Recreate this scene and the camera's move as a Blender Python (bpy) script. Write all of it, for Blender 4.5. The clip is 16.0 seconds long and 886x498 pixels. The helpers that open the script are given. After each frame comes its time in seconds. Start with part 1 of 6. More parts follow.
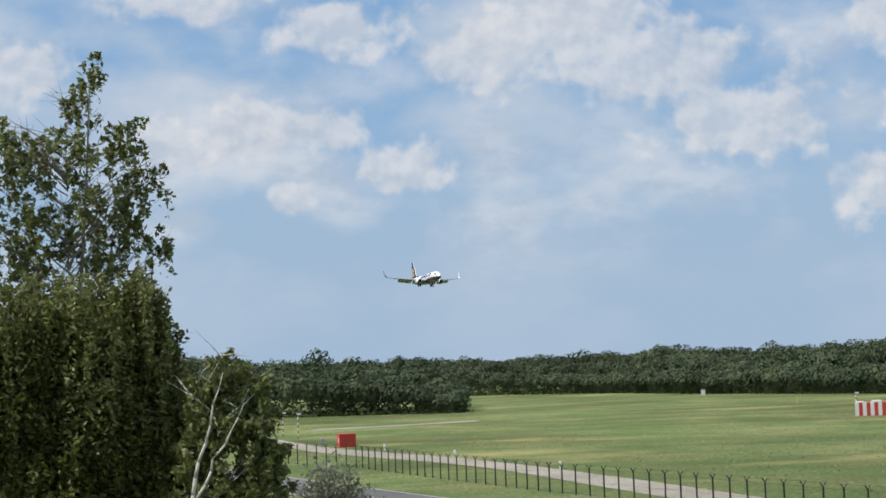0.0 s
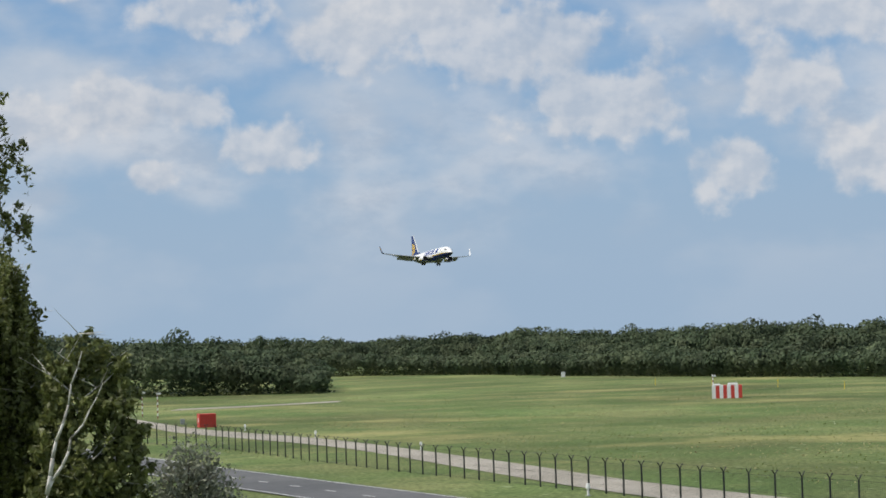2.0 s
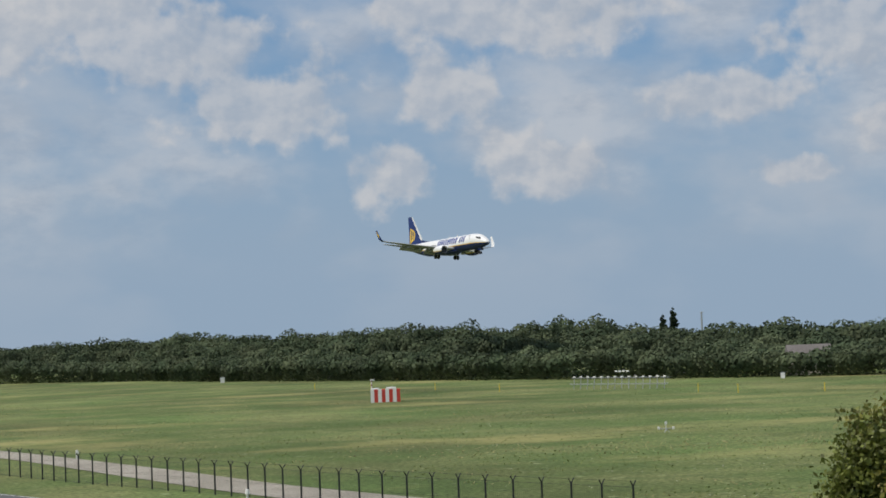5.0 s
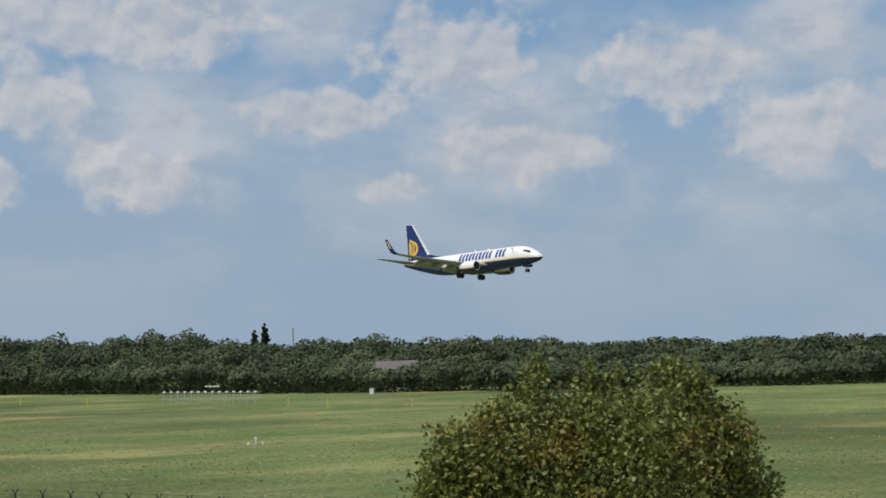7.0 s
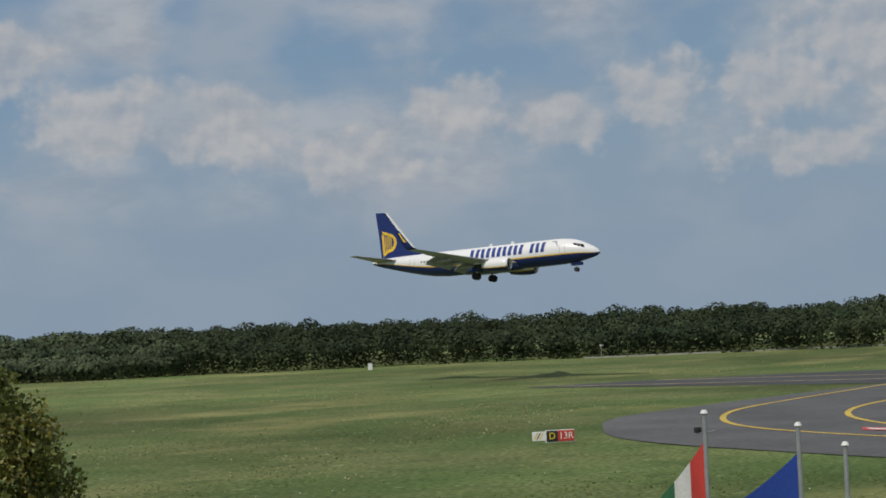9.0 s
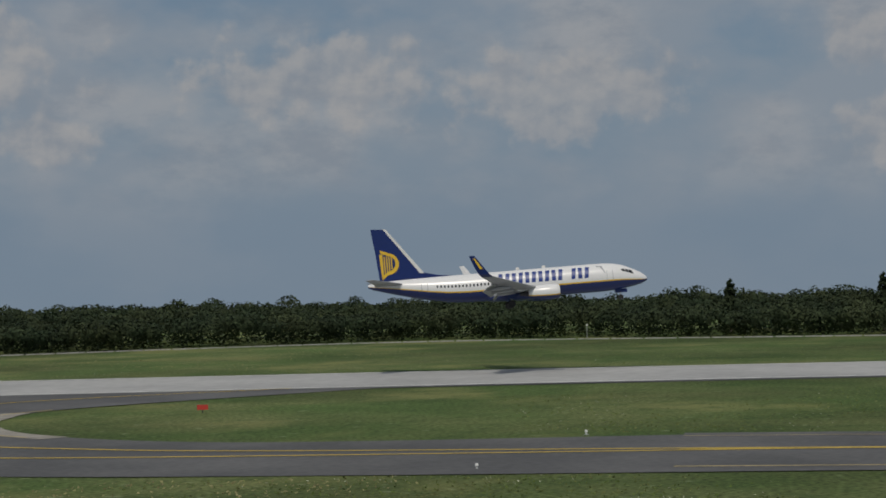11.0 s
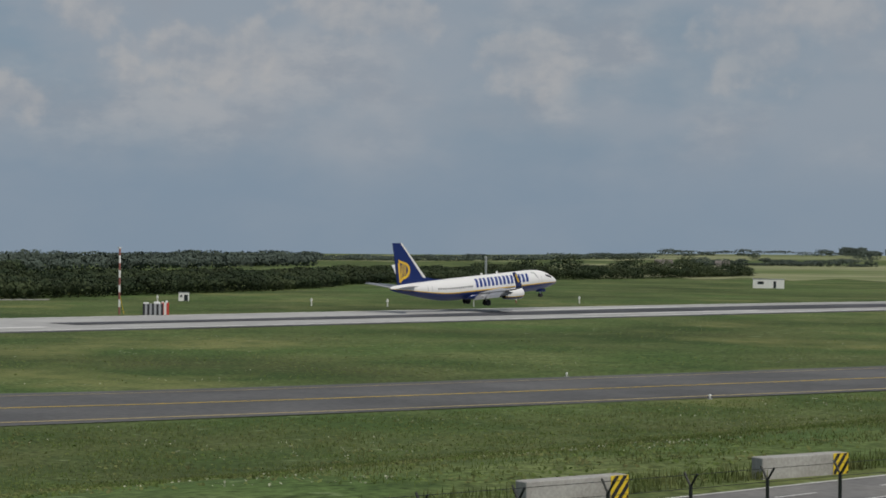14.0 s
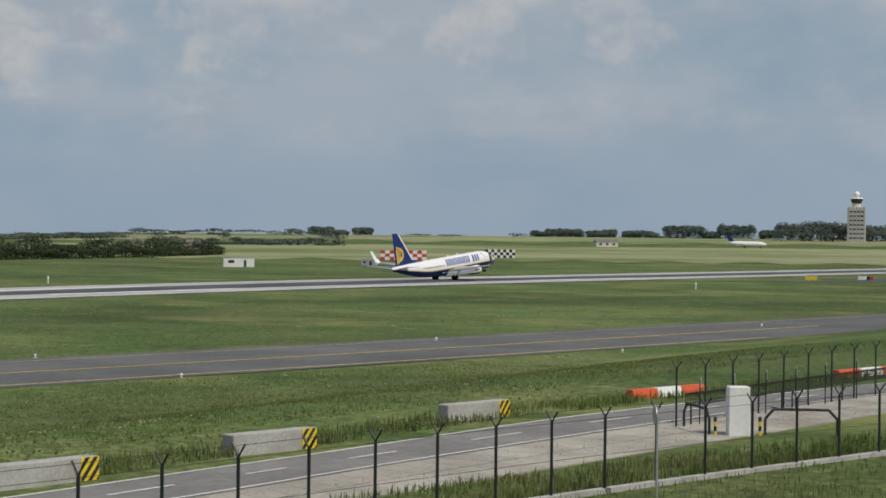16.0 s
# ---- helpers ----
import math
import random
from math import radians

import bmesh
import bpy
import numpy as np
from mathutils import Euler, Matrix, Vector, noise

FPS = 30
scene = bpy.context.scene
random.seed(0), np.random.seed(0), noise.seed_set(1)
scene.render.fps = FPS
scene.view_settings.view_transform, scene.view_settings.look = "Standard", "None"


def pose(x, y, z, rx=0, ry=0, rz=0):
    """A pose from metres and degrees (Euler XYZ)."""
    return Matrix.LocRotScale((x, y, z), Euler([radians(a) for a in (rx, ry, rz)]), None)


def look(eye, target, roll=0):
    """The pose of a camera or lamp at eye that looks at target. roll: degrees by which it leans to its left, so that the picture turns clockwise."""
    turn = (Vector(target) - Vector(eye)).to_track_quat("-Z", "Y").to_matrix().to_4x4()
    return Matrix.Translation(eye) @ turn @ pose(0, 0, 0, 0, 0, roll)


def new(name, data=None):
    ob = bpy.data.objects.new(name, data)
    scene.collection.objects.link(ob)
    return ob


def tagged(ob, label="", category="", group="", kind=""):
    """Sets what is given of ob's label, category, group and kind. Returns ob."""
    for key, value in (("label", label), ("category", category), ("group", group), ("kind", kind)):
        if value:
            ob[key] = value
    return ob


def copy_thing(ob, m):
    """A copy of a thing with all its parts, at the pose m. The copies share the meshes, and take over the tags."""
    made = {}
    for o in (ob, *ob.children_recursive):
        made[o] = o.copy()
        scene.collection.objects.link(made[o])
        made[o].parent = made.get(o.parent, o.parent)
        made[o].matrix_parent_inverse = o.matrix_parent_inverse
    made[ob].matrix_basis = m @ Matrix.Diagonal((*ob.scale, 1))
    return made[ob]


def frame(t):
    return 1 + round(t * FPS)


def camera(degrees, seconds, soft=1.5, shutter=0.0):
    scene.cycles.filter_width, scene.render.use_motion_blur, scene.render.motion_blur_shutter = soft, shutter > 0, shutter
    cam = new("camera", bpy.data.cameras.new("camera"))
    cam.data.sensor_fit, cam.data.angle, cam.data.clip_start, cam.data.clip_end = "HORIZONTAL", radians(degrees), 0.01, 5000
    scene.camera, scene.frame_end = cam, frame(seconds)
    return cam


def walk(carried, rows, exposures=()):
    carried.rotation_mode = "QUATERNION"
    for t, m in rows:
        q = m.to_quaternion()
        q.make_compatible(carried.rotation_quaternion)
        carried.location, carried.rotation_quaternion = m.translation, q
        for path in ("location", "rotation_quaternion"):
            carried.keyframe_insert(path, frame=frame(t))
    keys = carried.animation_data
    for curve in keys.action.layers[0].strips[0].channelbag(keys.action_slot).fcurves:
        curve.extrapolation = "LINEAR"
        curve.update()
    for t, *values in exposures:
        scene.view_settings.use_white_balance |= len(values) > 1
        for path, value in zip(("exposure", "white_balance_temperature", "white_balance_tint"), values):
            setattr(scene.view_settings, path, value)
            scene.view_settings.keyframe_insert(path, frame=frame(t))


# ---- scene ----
H = 11.8                      # the eye's height over the runway
U = Vector((0.2931, -0.9561))  # along the runway, the way the aeroplane lands
N = Vector((0.9561, 0.2931))   # from the terrace square across to the runway


def eye(yaw, pitch, roll):
    return pose(0, 0, H, 0, 0, -yaw) @ pose(0, 0, 0, 90 + pitch) @ pose(0, 0, 0, 0, 0, roll)


cam = camera(25.64, 16.0, soft=1.7)
PATH = [
    (0.0, 0.083, 3.376, -2.133), (0.5, 0.733, 3.449, -1.869), (1.0, 1.409, 2.935, -1.733), (1.5, 2.951, 2.807, -2.008),
    (2.0, 4.101, 2.682, -1.733), (2.5, 4.867, 2.51, -1.892), (3.0, 6.621, 2.523, -1.742), (3.2, 7.177, 2.725, -1.771),
    (5.3, 15.697, 2.585, -2.094), (5.5, 16.834, 2.717, -2.089), (6.0, 19.637, 2.628, -1.764), (6.5, 22.446, 2.557, -1.524),
    (7.0, 26.048, 2.576, -1.524), (7.5, 30.657, 2.388, -1.761), (8.0, 35.436, 2.085, -2.027), (8.5, 39.805, 1.81, -2.176),
    (9.0, 46.399, 1.709, -2.551), (9.5, 51.613, 1.551, -2.048), (9.7, 55.028, 1.579, -2.099), (11.8, 88.287, 0.941, -1.813),
    (12.0, 91.687, 0.836, -2.293), (12.5, 98.341, 0.431, -2.069), (13.0, 105.161, 0.051, -0.792), (13.5, 109.659, 0.163, 0.775),
    (14.0, 114.834, 0.045, 0.638), (14.5, 119.415, 0.247, 0.439), (15.0, 122.919, -0.074, 0.791), (15.5, 126.953, -0.135, 0.449),
    (16.0, 130.316, -0.409, 0.576)]
walk(cam, [(t, eye(a, b, c)) for t, a, b, c in PATH],
     exposures=[(0.0, 0.12, 6550, 10), (3.0, -0.12, 6560, 10), (5.5, -0.28, 6620, 10), (8.0, -0.18, 6680, 10), (8.6, -0.4, 6700, 10), (9.5, -0.72, 6750, 10), (11.8, -1.1, 6720, 10), (12.5, -1.02, 6700, 10), (13.0, -0.58, 6780, 10), (13.5, -0.72, 6780, 10), (14.0, -0.74, 6780, 10), (14.5, -0.6, 6800, 10), (16.0, -0.41, 6830, 10)])

# ---- light: high sun from behind the terrace, a sky of broken fair-weather cloud ----
SUN_AZ, SUN_EL = 262.0, 52.0
sun_way = Vector((math.sin(radians(SUN_AZ)) * math.cos(radians(SUN_EL)), math.cos(radians(SUN_AZ)) * math.cos(radians(SUN_EL)), math.sin(radians(SUN_EL))))
sun = new("sun", bpy.data.lights.new("sun", "SUN"))
sun.data.energy, sun.data.angle, sun.data.color = 3.8, radians(0.6), (1.0, 0.95, 0.87)
sun.matrix_world = look(sun_way * 100, (0, 0, 0))

# clouds: azimuth and height above the horizon, half width and half height, in degrees
CLOUDS = [
    (-2.9, 9.9, 1.7, 0.8), (-7.2, 10.9, 2.2, 0.6), (-12.0, 8.8, 1.5, 1.0), (-5.6, 7.1, 1.7, 1.0), (-7.8, 6.6, 1.3, 0.7), (-3.2, 7.0, 1.0, 0.6),
    (1.3, 9.0, 1.7, 1.0), (4.1, 9.6, 2.8, 1.5), (6.6, 8.6, 2.6, 1.2), (8.8, 6.8, 2.7, 1.1), (13.4, 9.6, 1.2, 0.7), (-0.9, 5.8, 1.3, 0.7),
    (-4.3, 5.0, 0.7, 0.4), (14.3, 7.3, 1.2, 1.4), (12.7, 4.6, 1.2, 0.8), (17.2, 4.9, 1.7, 1.0), (16.0, 5.5, 0.5, 0.6), (16.4, 9.2, 4.0, 0.9),
    (26.3, 8.4, 2.2, 1.3), (22.7, 6.6, 2.0, 0.7), (28.7, 5.3, 2.2, 0.8), (24.6, 4.4, 1.3, 0.4), (33.0, 7.6, 2.2, 1.1), (36.4, 5.8, 1.9, 1.2),
    (40.2, 5.4, 1.7, 1.2), (44.2, 4.4, 2.2, 0.8), (47.0, 5.8, 1.2, 1.0), (50.0, 5.2, 1.4, 0.8), (52.9, 6.1, 1.2, 1.1), (56.2, 6.2, 1.8, 1.1),
    (60.3, 6.8, 4.0, 1.5), (57.1, 4.1, 2.2, 0.6), (64.0, 4.5, 1.5, 0.7), (72.0, 6.2, 3.4, 1.2), (79.2, 5.7, 3.2, 1.2), (89.6, 7.0, 2.6, 1.2),
    (88.9, 4.5, 1.7, 1.0), (95.8, 5.8, 2.8, 1.3), (97.1, 4.4, 1.7, 0.7), (104.6, 6.8, 1.0, 0.7), (107.7, 5.6, 2.2, 1.0), (101.9, 4.3, 1.3, 0.6),
    (112.6, 7.0, 2.4, 0.7), (117.2, 5.6, 1.4, 1.0), (123.8, 5.9, 1.7, 1.0), (126.0, 7.0, 1.5, 0.7), (131.3, 5.9, 1.4, 1.0), (135.4, 6.2, 1.3, 1.0)]


def make_world():
    w = bpy.data.worlds.new("sky")
    scene.world = w
    w.use_nodes = True
    nt = w.node_tree
    nt.nodes.clear()
    N_ = nt.nodes.new
    L = nt.links.new

    def math_(op, a, b=None, c=None, clamp=False):
        n = N_("ShaderNodeMath")
        n.operation, n.use_clamp = op, clamp
        for i, v in enumerate((a, b, c)):
            if v is None:
                continue
            if isinstance(v, (int, float)):
                n.inputs[i].default_value = v
            else:
                L(v, n.inputs[i])
        return n.outputs[0]

    def vec(op, a, b):
        n = N_("ShaderNodeVectorMath")
        n.operation = op
        L(a, n.inputs[0])
        n.inputs[1].default_value = b
        return n.outputs["Value"] if op == "LENGTH" else n.outputs[0]

    def ramp(v, lo, hi, a=0.0, b=1.0):
        n = N_("ShaderNodeMapRange")
        n.interpolation_type = "SMOOTHSTEP"
        L(v, n.inputs[0])
        for i, x in zip((1, 2, 3, 4), (lo, hi, a, b)):
            n.inputs[i].default_value = x
        return n.outputs[0]

    def mix(f, a, b):
        n = N_("ShaderNodeMix")
        n.data_type = "RGBA"
        L(f, n.inputs[0])
        for s, v in ((n.inputs[6], a), (n.inputs[7], b)):
            if isinstance(v, tuple):
                s.default_value = (*v, 1)
            else:
                L(v, s)
        return n.outputs[2]

    tc = N_("ShaderNodeTexCoord")
    sep = N_("ShaderNodeSeparateXYZ")
    L(tc.outputs["Generated"], sep.inputs[0])
    az = math_("MULTIPLY", math_("ARCTAN2", sep.outputs[0], sep.outputs[1]), 57.29578)
    el = math_("MULTIPLY", math_("ARCSINE", sep.outputs[2]), 57.29578)
    comb = N_("ShaderNodeCombineXYZ")
    L(az, comb.inputs[0])
    L(el, comb.inputs[1])
    at = comb.outputs[0]

    def fbm(scale, detail, stretch, rough=0.55, shift=0.0):
        m = N_("ShaderNodeMapping")
        L(at, m.inputs[0])
        m.inputs["Scale"].default_value = (scale, scale * stretch, 1)
        m.inputs["Location"].default_value = (shift, shift * 0.7, shift)
        n = N_("ShaderNodeTexNoise")
        n.inputs["Scale"].default_value = 1
        n.inputs["Detail"].default_value = detail
        n.inputs["Roughness"].default_value = rough
        L(m.outputs[0], n.inputs["Vector"])
        return n.outputs["Fac"]

    near = None
    for a, e, wd, ht in CLOUDS:
        s = N_("ShaderNodeVectorMath")
        s.operation = "SUBTRACT"
        L(at, s.inputs[0])
        s.inputs[1].default_value = (a, e, 0)
        d = N_("ShaderNodeVectorMath")
        d.operation = "MULTIPLY"
        L(s.outputs[0], d.inputs[0])
        d.inputs[1].default_value = (1 / wd, 1 / ht, 0)
        ln = N_("ShaderNodeVectorMath")
        ln.operation = "LENGTH"
        L(d.outputs[0], ln.inputs[0])
        r = ln.outputs["Value"]
        near = r if near is None else math_("SMOOTH_MIN", near, r, 0.35)
    def heap(rise):
        """Billows, looked up a little higher for the sunlit side."""
        m = N_("ShaderNodeMapping")
        L(at, m.inputs[0])
        m.inputs["Location"].default_value = (-rise * 0.5, rise, 0)
        big = N_("ShaderNodeTexNoise")
        big.inputs["Scale"].default_value, big.inputs["Detail"].default_value, big.inputs["Roughness"].default_value = 0.80, 8, 0.50
        L(m.outputs[0], big.inputs["Vector"])
        return big.outputs["Fac"]

    puff = heap(0.0)
    edge = math_("ADD", near, math_("MULTIPLY", math_("SUBTRACT", puff, 0.5), 2.7))
    cum = ramp(edge, 1.32, 0.66)
    relief = math_("SUBTRACT", heap(0.28), puff)
    veil = math_("MULTIPLY", ramp(fbm(0.16, 6, 1.9, 0.48, 3.1), 0.46, 0.66), ramp(el, 0.5, 4.0, 0.3, 0.9))
    veil = math_("MAXIMUM", veil, math_("MULTIPLY", math_("MULTIPLY", ramp(fbm(0.13, 8, 1.8, 0.54, 7.7), 0.36, 0.60), ramp(az, 62.0, 88.0)), ramp(el, 0.8, 4.5, 0.25, 0.95)))
    high = math_("MULTIPLY", ramp(fbm(0.06, 7, 1.6, 0.6, 9.0), 0.42, 0.6), ramp(el, 10, 16))
    # light and grey sides of the clouds
    tone = fbm(0.45, 6, 1.9, 0.6, 5.5)
    body = math_("ADD", math_("MULTIPLY", ramp(tone, 0.36, 0.64), 0.35), math_("MULTIPLY", ramp(relief, -0.13, 0.15), 0.65))
    sky = N_("ShaderNodeTexSky")
    sky.sky_type, sky.sun_disc = "NISHITA", False
    sky.sun_elevation, sky.sun_rotation = radians(SUN_EL), radians(SUN_AZ)
    sky.air_density, sky.dust_density, sky.ozone_density = 1.0, 0.3, 3.0
    gain = N_("ShaderNodeVectorMath")
    gain.operation = "SCALE"
    L(sky.outputs[0], gain.inputs[0])
    gain.inputs["Scale"].default_value = 0.09
    # deep blue high up, humid air pales it towards the horizon and to the south
    deep = mix(ramp(az, 20.0, 75.0), (0.215, 0.40, 0.67), (0.27, 0.41, 0.585))
    deep = mix(ramp(az, 80.0, 118.0), deep, (0.34, 0.45, 0.575))
    zen = N_("ShaderNodeMix")
    zen.data_type = "RGBA"
    zen.inputs[0].default_value = 0.6
    L(gain.outputs[0], zen.inputs[6])
    L(deep, zen.inputs[7])
    blue = mix(ramp(el, 9.0, 1.5, 0.0, 0.95), zen.outputs[2], (0.335, 0.455, 0.605))
    grey = mix(math_("MULTIPLY", veil, 0.85), blue, (0.46, 0.54, 0.645))
    lit = mix(body, (0.46, 0.52, 0.61), (0.695, 0.70, 0.72))
    cum = math_("MULTIPLY", cum, ramp(az, 85.0, 122.0, 1.0, 0.62))
    soft = math_("MULTIPLY", math_("MULTIPLY", ramp(fbm(0.24, 6, 1.5, 0.46, 13.3), 0.40, 0.68), ramp(el, 1.5, 4.5)), 0.72)
    pale = mix(ramp(tone, 0.36, 0.62), (0.45, 0.51, 0.60), (0.63, 0.66, 0.71))
    grey = mix(soft, grey, pale)
    out = mix(math_("MULTIPLY", cum, 0.76), grey, lit)
    out = mix(math_("MULTIPLY", high, 0.8), out, lit)
    out = mix(ramp(el, -0.5, -3.0), out, (0.12, 0.14, 0.09))
    bg = N_("ShaderNodeBackground")
    L(out, bg.inputs[0])
    bg.inputs[1].default_value = 1.0
    o = N_("ShaderNodeOutputWorld")
    L(bg.outputs[0], o.inputs[0])


make_world()


# ---- materials ----
def mat(name, colour, rough=0.7, metal=0.0, vary=0.15, scale=3.0, fine=40.0, bump=0.0, second=None, spread=(0.4, 0.65), spec=0.5, island=0.0, through_=0.0, rand=0.0):
    m = bpy.data.materials.new(name)
    m.use_nodes = True
    nt = m.node_tree
    b = nt.nodes["Principled BSDF"]
    N_, L = nt.nodes.new, nt.links.new
    tc = N_("ShaderNodeTexCoord")
    b.inputs["Roughness"].default_value, b.inputs["Metallic"].default_value = rough, metal
    b.inputs["Specular IOR Level"].default_value = spec

    def noise_(sc, detail=6):
        n = N_("ShaderNodeTexNoise")
        n.inputs["Scale"].default_value, n.inputs["Detail"].default_value = sc, detail
        L(tc.outputs["Object"], n.inputs["Vector"])
        return n.outputs["Fac"]

    def mixc(f, a, b_, kind="MIX"):
        n = N_("ShaderNodeMix")
        n.data_type, n.blend_type = "RGBA", kind
        if isinstance(f, float):
            n.inputs[0].default_value = f
        else:
            L(f, n.inputs[0])
        for s, v in ((n.inputs[6], a), (n.inputs[7], b_)):
            if isinstance(v, tuple):
                s.default_value = (*v[:3], 1)
            else:
                L(v, s)
        return n.outputs[2]

    def rng(v, lo, hi, a, c):
        n = N_("ShaderNodeMapRange")
        L(v, n.inputs[0])
        for i, x in zip((1, 2, 3, 4), (lo, hi, a, c)):
            n.inputs[i].default_value = x
        return n.outputs[0]

    col = colour
    if second:
        col = mixc(rng(noise_(scale), spread[0], spread[1], 0, 1), colour, second)
    g = rng(noise_(fine), 0.3, 0.7, 1 - vary, 1 + vary)
    g2 = rng(noise_(scale * 0.37, 3), 0.3, 0.7, 1 - vary * 0.7, 1 + vary * 0.7)
    mm = N_("ShaderNodeMath")
    mm.operation = "MULTIPLY"
    L(g, mm.inputs[0])
    L(g2, mm.inputs[1])
    val = mm.outputs[0]
    if island or rand:
        geo = N_("ShaderNodeNewGeometry") if island else N_("ShaderNodeObjectInfo")
        v = rng(geo.outputs["Random Per Island" if island else "Random"], 0, 1, 1 - (island or rand), 1 + (island or rand))
        m2 = N_("ShaderNodeMath")
        m2.operation = "MULTIPLY"
        L(val, m2.inputs[0])
        L(v, m2.inputs[1])
        val = m2.outputs[0]
    cc = N_("ShaderNodeVectorMath")
    cc.operation = "SCALE"
    if isinstance(col, tuple):
        cc.inputs[0].default_value = col[:3]
    else:
        L(col, cc.inputs[0])
    L(val, cc.inputs["Scale"])
    L(cc.outputs[0], b.inputs["Base Color"])
    if bump:
        bp = N_("ShaderNodeBump")
        bp.inputs["Strength"].default_value, bp.inputs["Distance"].default_value = 0.6, bump
        L(noise_(fine), bp.inputs["Height"])
        L(bp.outputs[0], b.inputs["Normal"])
    if through_:
        tr = N_("ShaderNodeBsdfTranslucent")
        L(cc.outputs[0], tr.inputs[0])
        ms = N_("ShaderNodeMixShader")
        ms.inputs[0].default_value = through_
        L(b.outputs[0], ms.inputs[1])
        L(tr.outputs[0], ms.inputs[2])
        L(ms.outputs[0], nt.nodes["Material Output"].inputs[0])
    return m


def grass_material():
    """Mown airfield grass: greens, dry straw patches, streaks along the mowing."""
    m = mat("airfield_grass", (0.082, 0.118, 0.042), 0.95, vary=0.55, scale=0.05, fine=2.2, second=(0.142, 0.152, 0.068), spread=(0.38, 0.66), spec=0.1)
    nt = m.node_tree
    N_, L = nt.nodes.new, nt.links.new
    b = nt.nodes["Principled BSDF"]
    old = b.inputs["Base Color"].links[0].from_socket
    tc = N_("ShaderNodeTexCoord")
    mp = N_("ShaderNodeMapping")
    mp.inputs["Rotation"].default_value = (0, 0, radians(73))
    mp.inputs["Scale"].default_value = (0.03, 0.045, 1)
    L(tc.outputs["Object"], mp.inputs[0])
    n = N_("ShaderNodeTexNoise")
    n.inputs["Scale"].default_value, n.inputs["Detail"].default_value = 1, 8
    L(mp.outputs[0], n.inputs["Vector"])
    r = N_("ShaderNodeMapRange")
    L(n.outputs["Fac"], r.inputs[0])
    r.inputs[1].default_value, r.inputs[2].default_value, r.inputs[4].default_value = 0.54, 0.70, 0.6
    mx = N_("ShaderNodeMix")
    mx.data_type = "RGBA"
    L(r.outputs[0], mx.inputs[0])
    L(old, mx.inputs[6])
    mx.inputs[7].default_value = (0.29, 0.26, 0.12, 1)
    # pale weeds in small flecks
    n2 = N_("ShaderNodeTexNoise")
    n2.inputs["Scale"].default_value, n2.inputs["Detail"].default_value = 0.55, 5
    L(tc.outputs["Object"], n2.inputs["Vector"])
    r2 = N_("ShaderNodeMapRange")
    L(n2.outputs["Fac"], r2.inputs[0])
    r2.inputs[1].default_value, r2.inputs[2].default_value, r2.inputs[4].default_value = 0.63, 0.72, 0.5
    mx2 = N_("ShaderNodeMix")
    mx2.data_type = "RGBA"
    L(r2.outputs[0], mx2.inputs[0])
    L(mx.outputs[2], mx2.inputs[6])
    mx2.inputs[7].default_value = (0.30, 0.33, 0.21, 1)
    # darker clumps of herbs
    n3 = N_("ShaderNodeTexNoise")
    n3.inputs["Scale"].default_value, n3.inputs["Detail"].default_value, n3.inputs["Roughness"].default_value = 0.22, 10, 0.74
    L(tc.outputs["Object"], n3.inputs["Vector"])
    r3 = N_("ShaderNodeMapRange")
    L(n3.outputs["Fac"], r3.inputs[0])
    r3.inputs[1].default_value, r3.inputs[2].default_value, r3.inputs[4].default_value = 0.50, 0.66, 0.75
    mx3 = N_("ShaderNodeMix")
    mx3.data_type = "RGBA"
    L(r3.outputs[0], mx3.inputs[0])
    L(mx2.outputs[2], mx3.inputs[6])
    mx3.inputs[7].default_value = (0.054, 0.086, 0.032, 1)
    # approach meadow drier and paler; the runway strip also has cloud shade painted in
    dr = N_("ShaderNodeVectorMath")
    dr.operation = "DOT_PRODUCT"
    L(tc.outputs["Object"], dr.inputs[0])
    dr.inputs[1].default_value = (U.x, U.y, 0)
    wob = N_("ShaderNodeTexNoise")
    wob.inputs["Scale"].default_value, wob.inputs["Detail"].default_value = 0.02, 6
    L(tc.outputs["Object"], wob.inputs["Vector"])
    far = N_("ShaderNodeMath")
    far.operation = "MULTIPLY_ADD"
    L(wob.outputs["Fac"], far.inputs[0])
    far.inputs[1].default_value = 160
    L(dr.outputs["Value"], far.inputs[2])
    dry = N_("ShaderNodeMapRange")
    L(far.outputs[0], dry.inputs[0])
    for k, v in zip((1, 2, 3, 4), (-120.0, 130.0, 0.0, 1.0)):
        dry.inputs[k].default_value = v
    tint = N_("ShaderNodeMix")
    tint.data_type = "RGBA"
    L(dry.outputs[0], tint.inputs[0])
    # pale dry meadow first, then the strip's tint darkened for cloud shade
    tint.inputs[6].default_value = (1.24, 1.24, 1.14, 1)
    tint.inputs[7].default_value = (0.80, 0.90, 0.76, 1)
    sc = N_("ShaderNodeMix")
    sc.data_type, sc.blend_type = "RGBA", "MULTIPLY"
    sc.inputs[0].default_value = 1.0
    L(mx3.outputs[2], sc.inputs[6])
    L(tint.outputs[2], sc.inputs[7])
    L(sc.outputs[2], b.inputs["Base Color"])
    return m


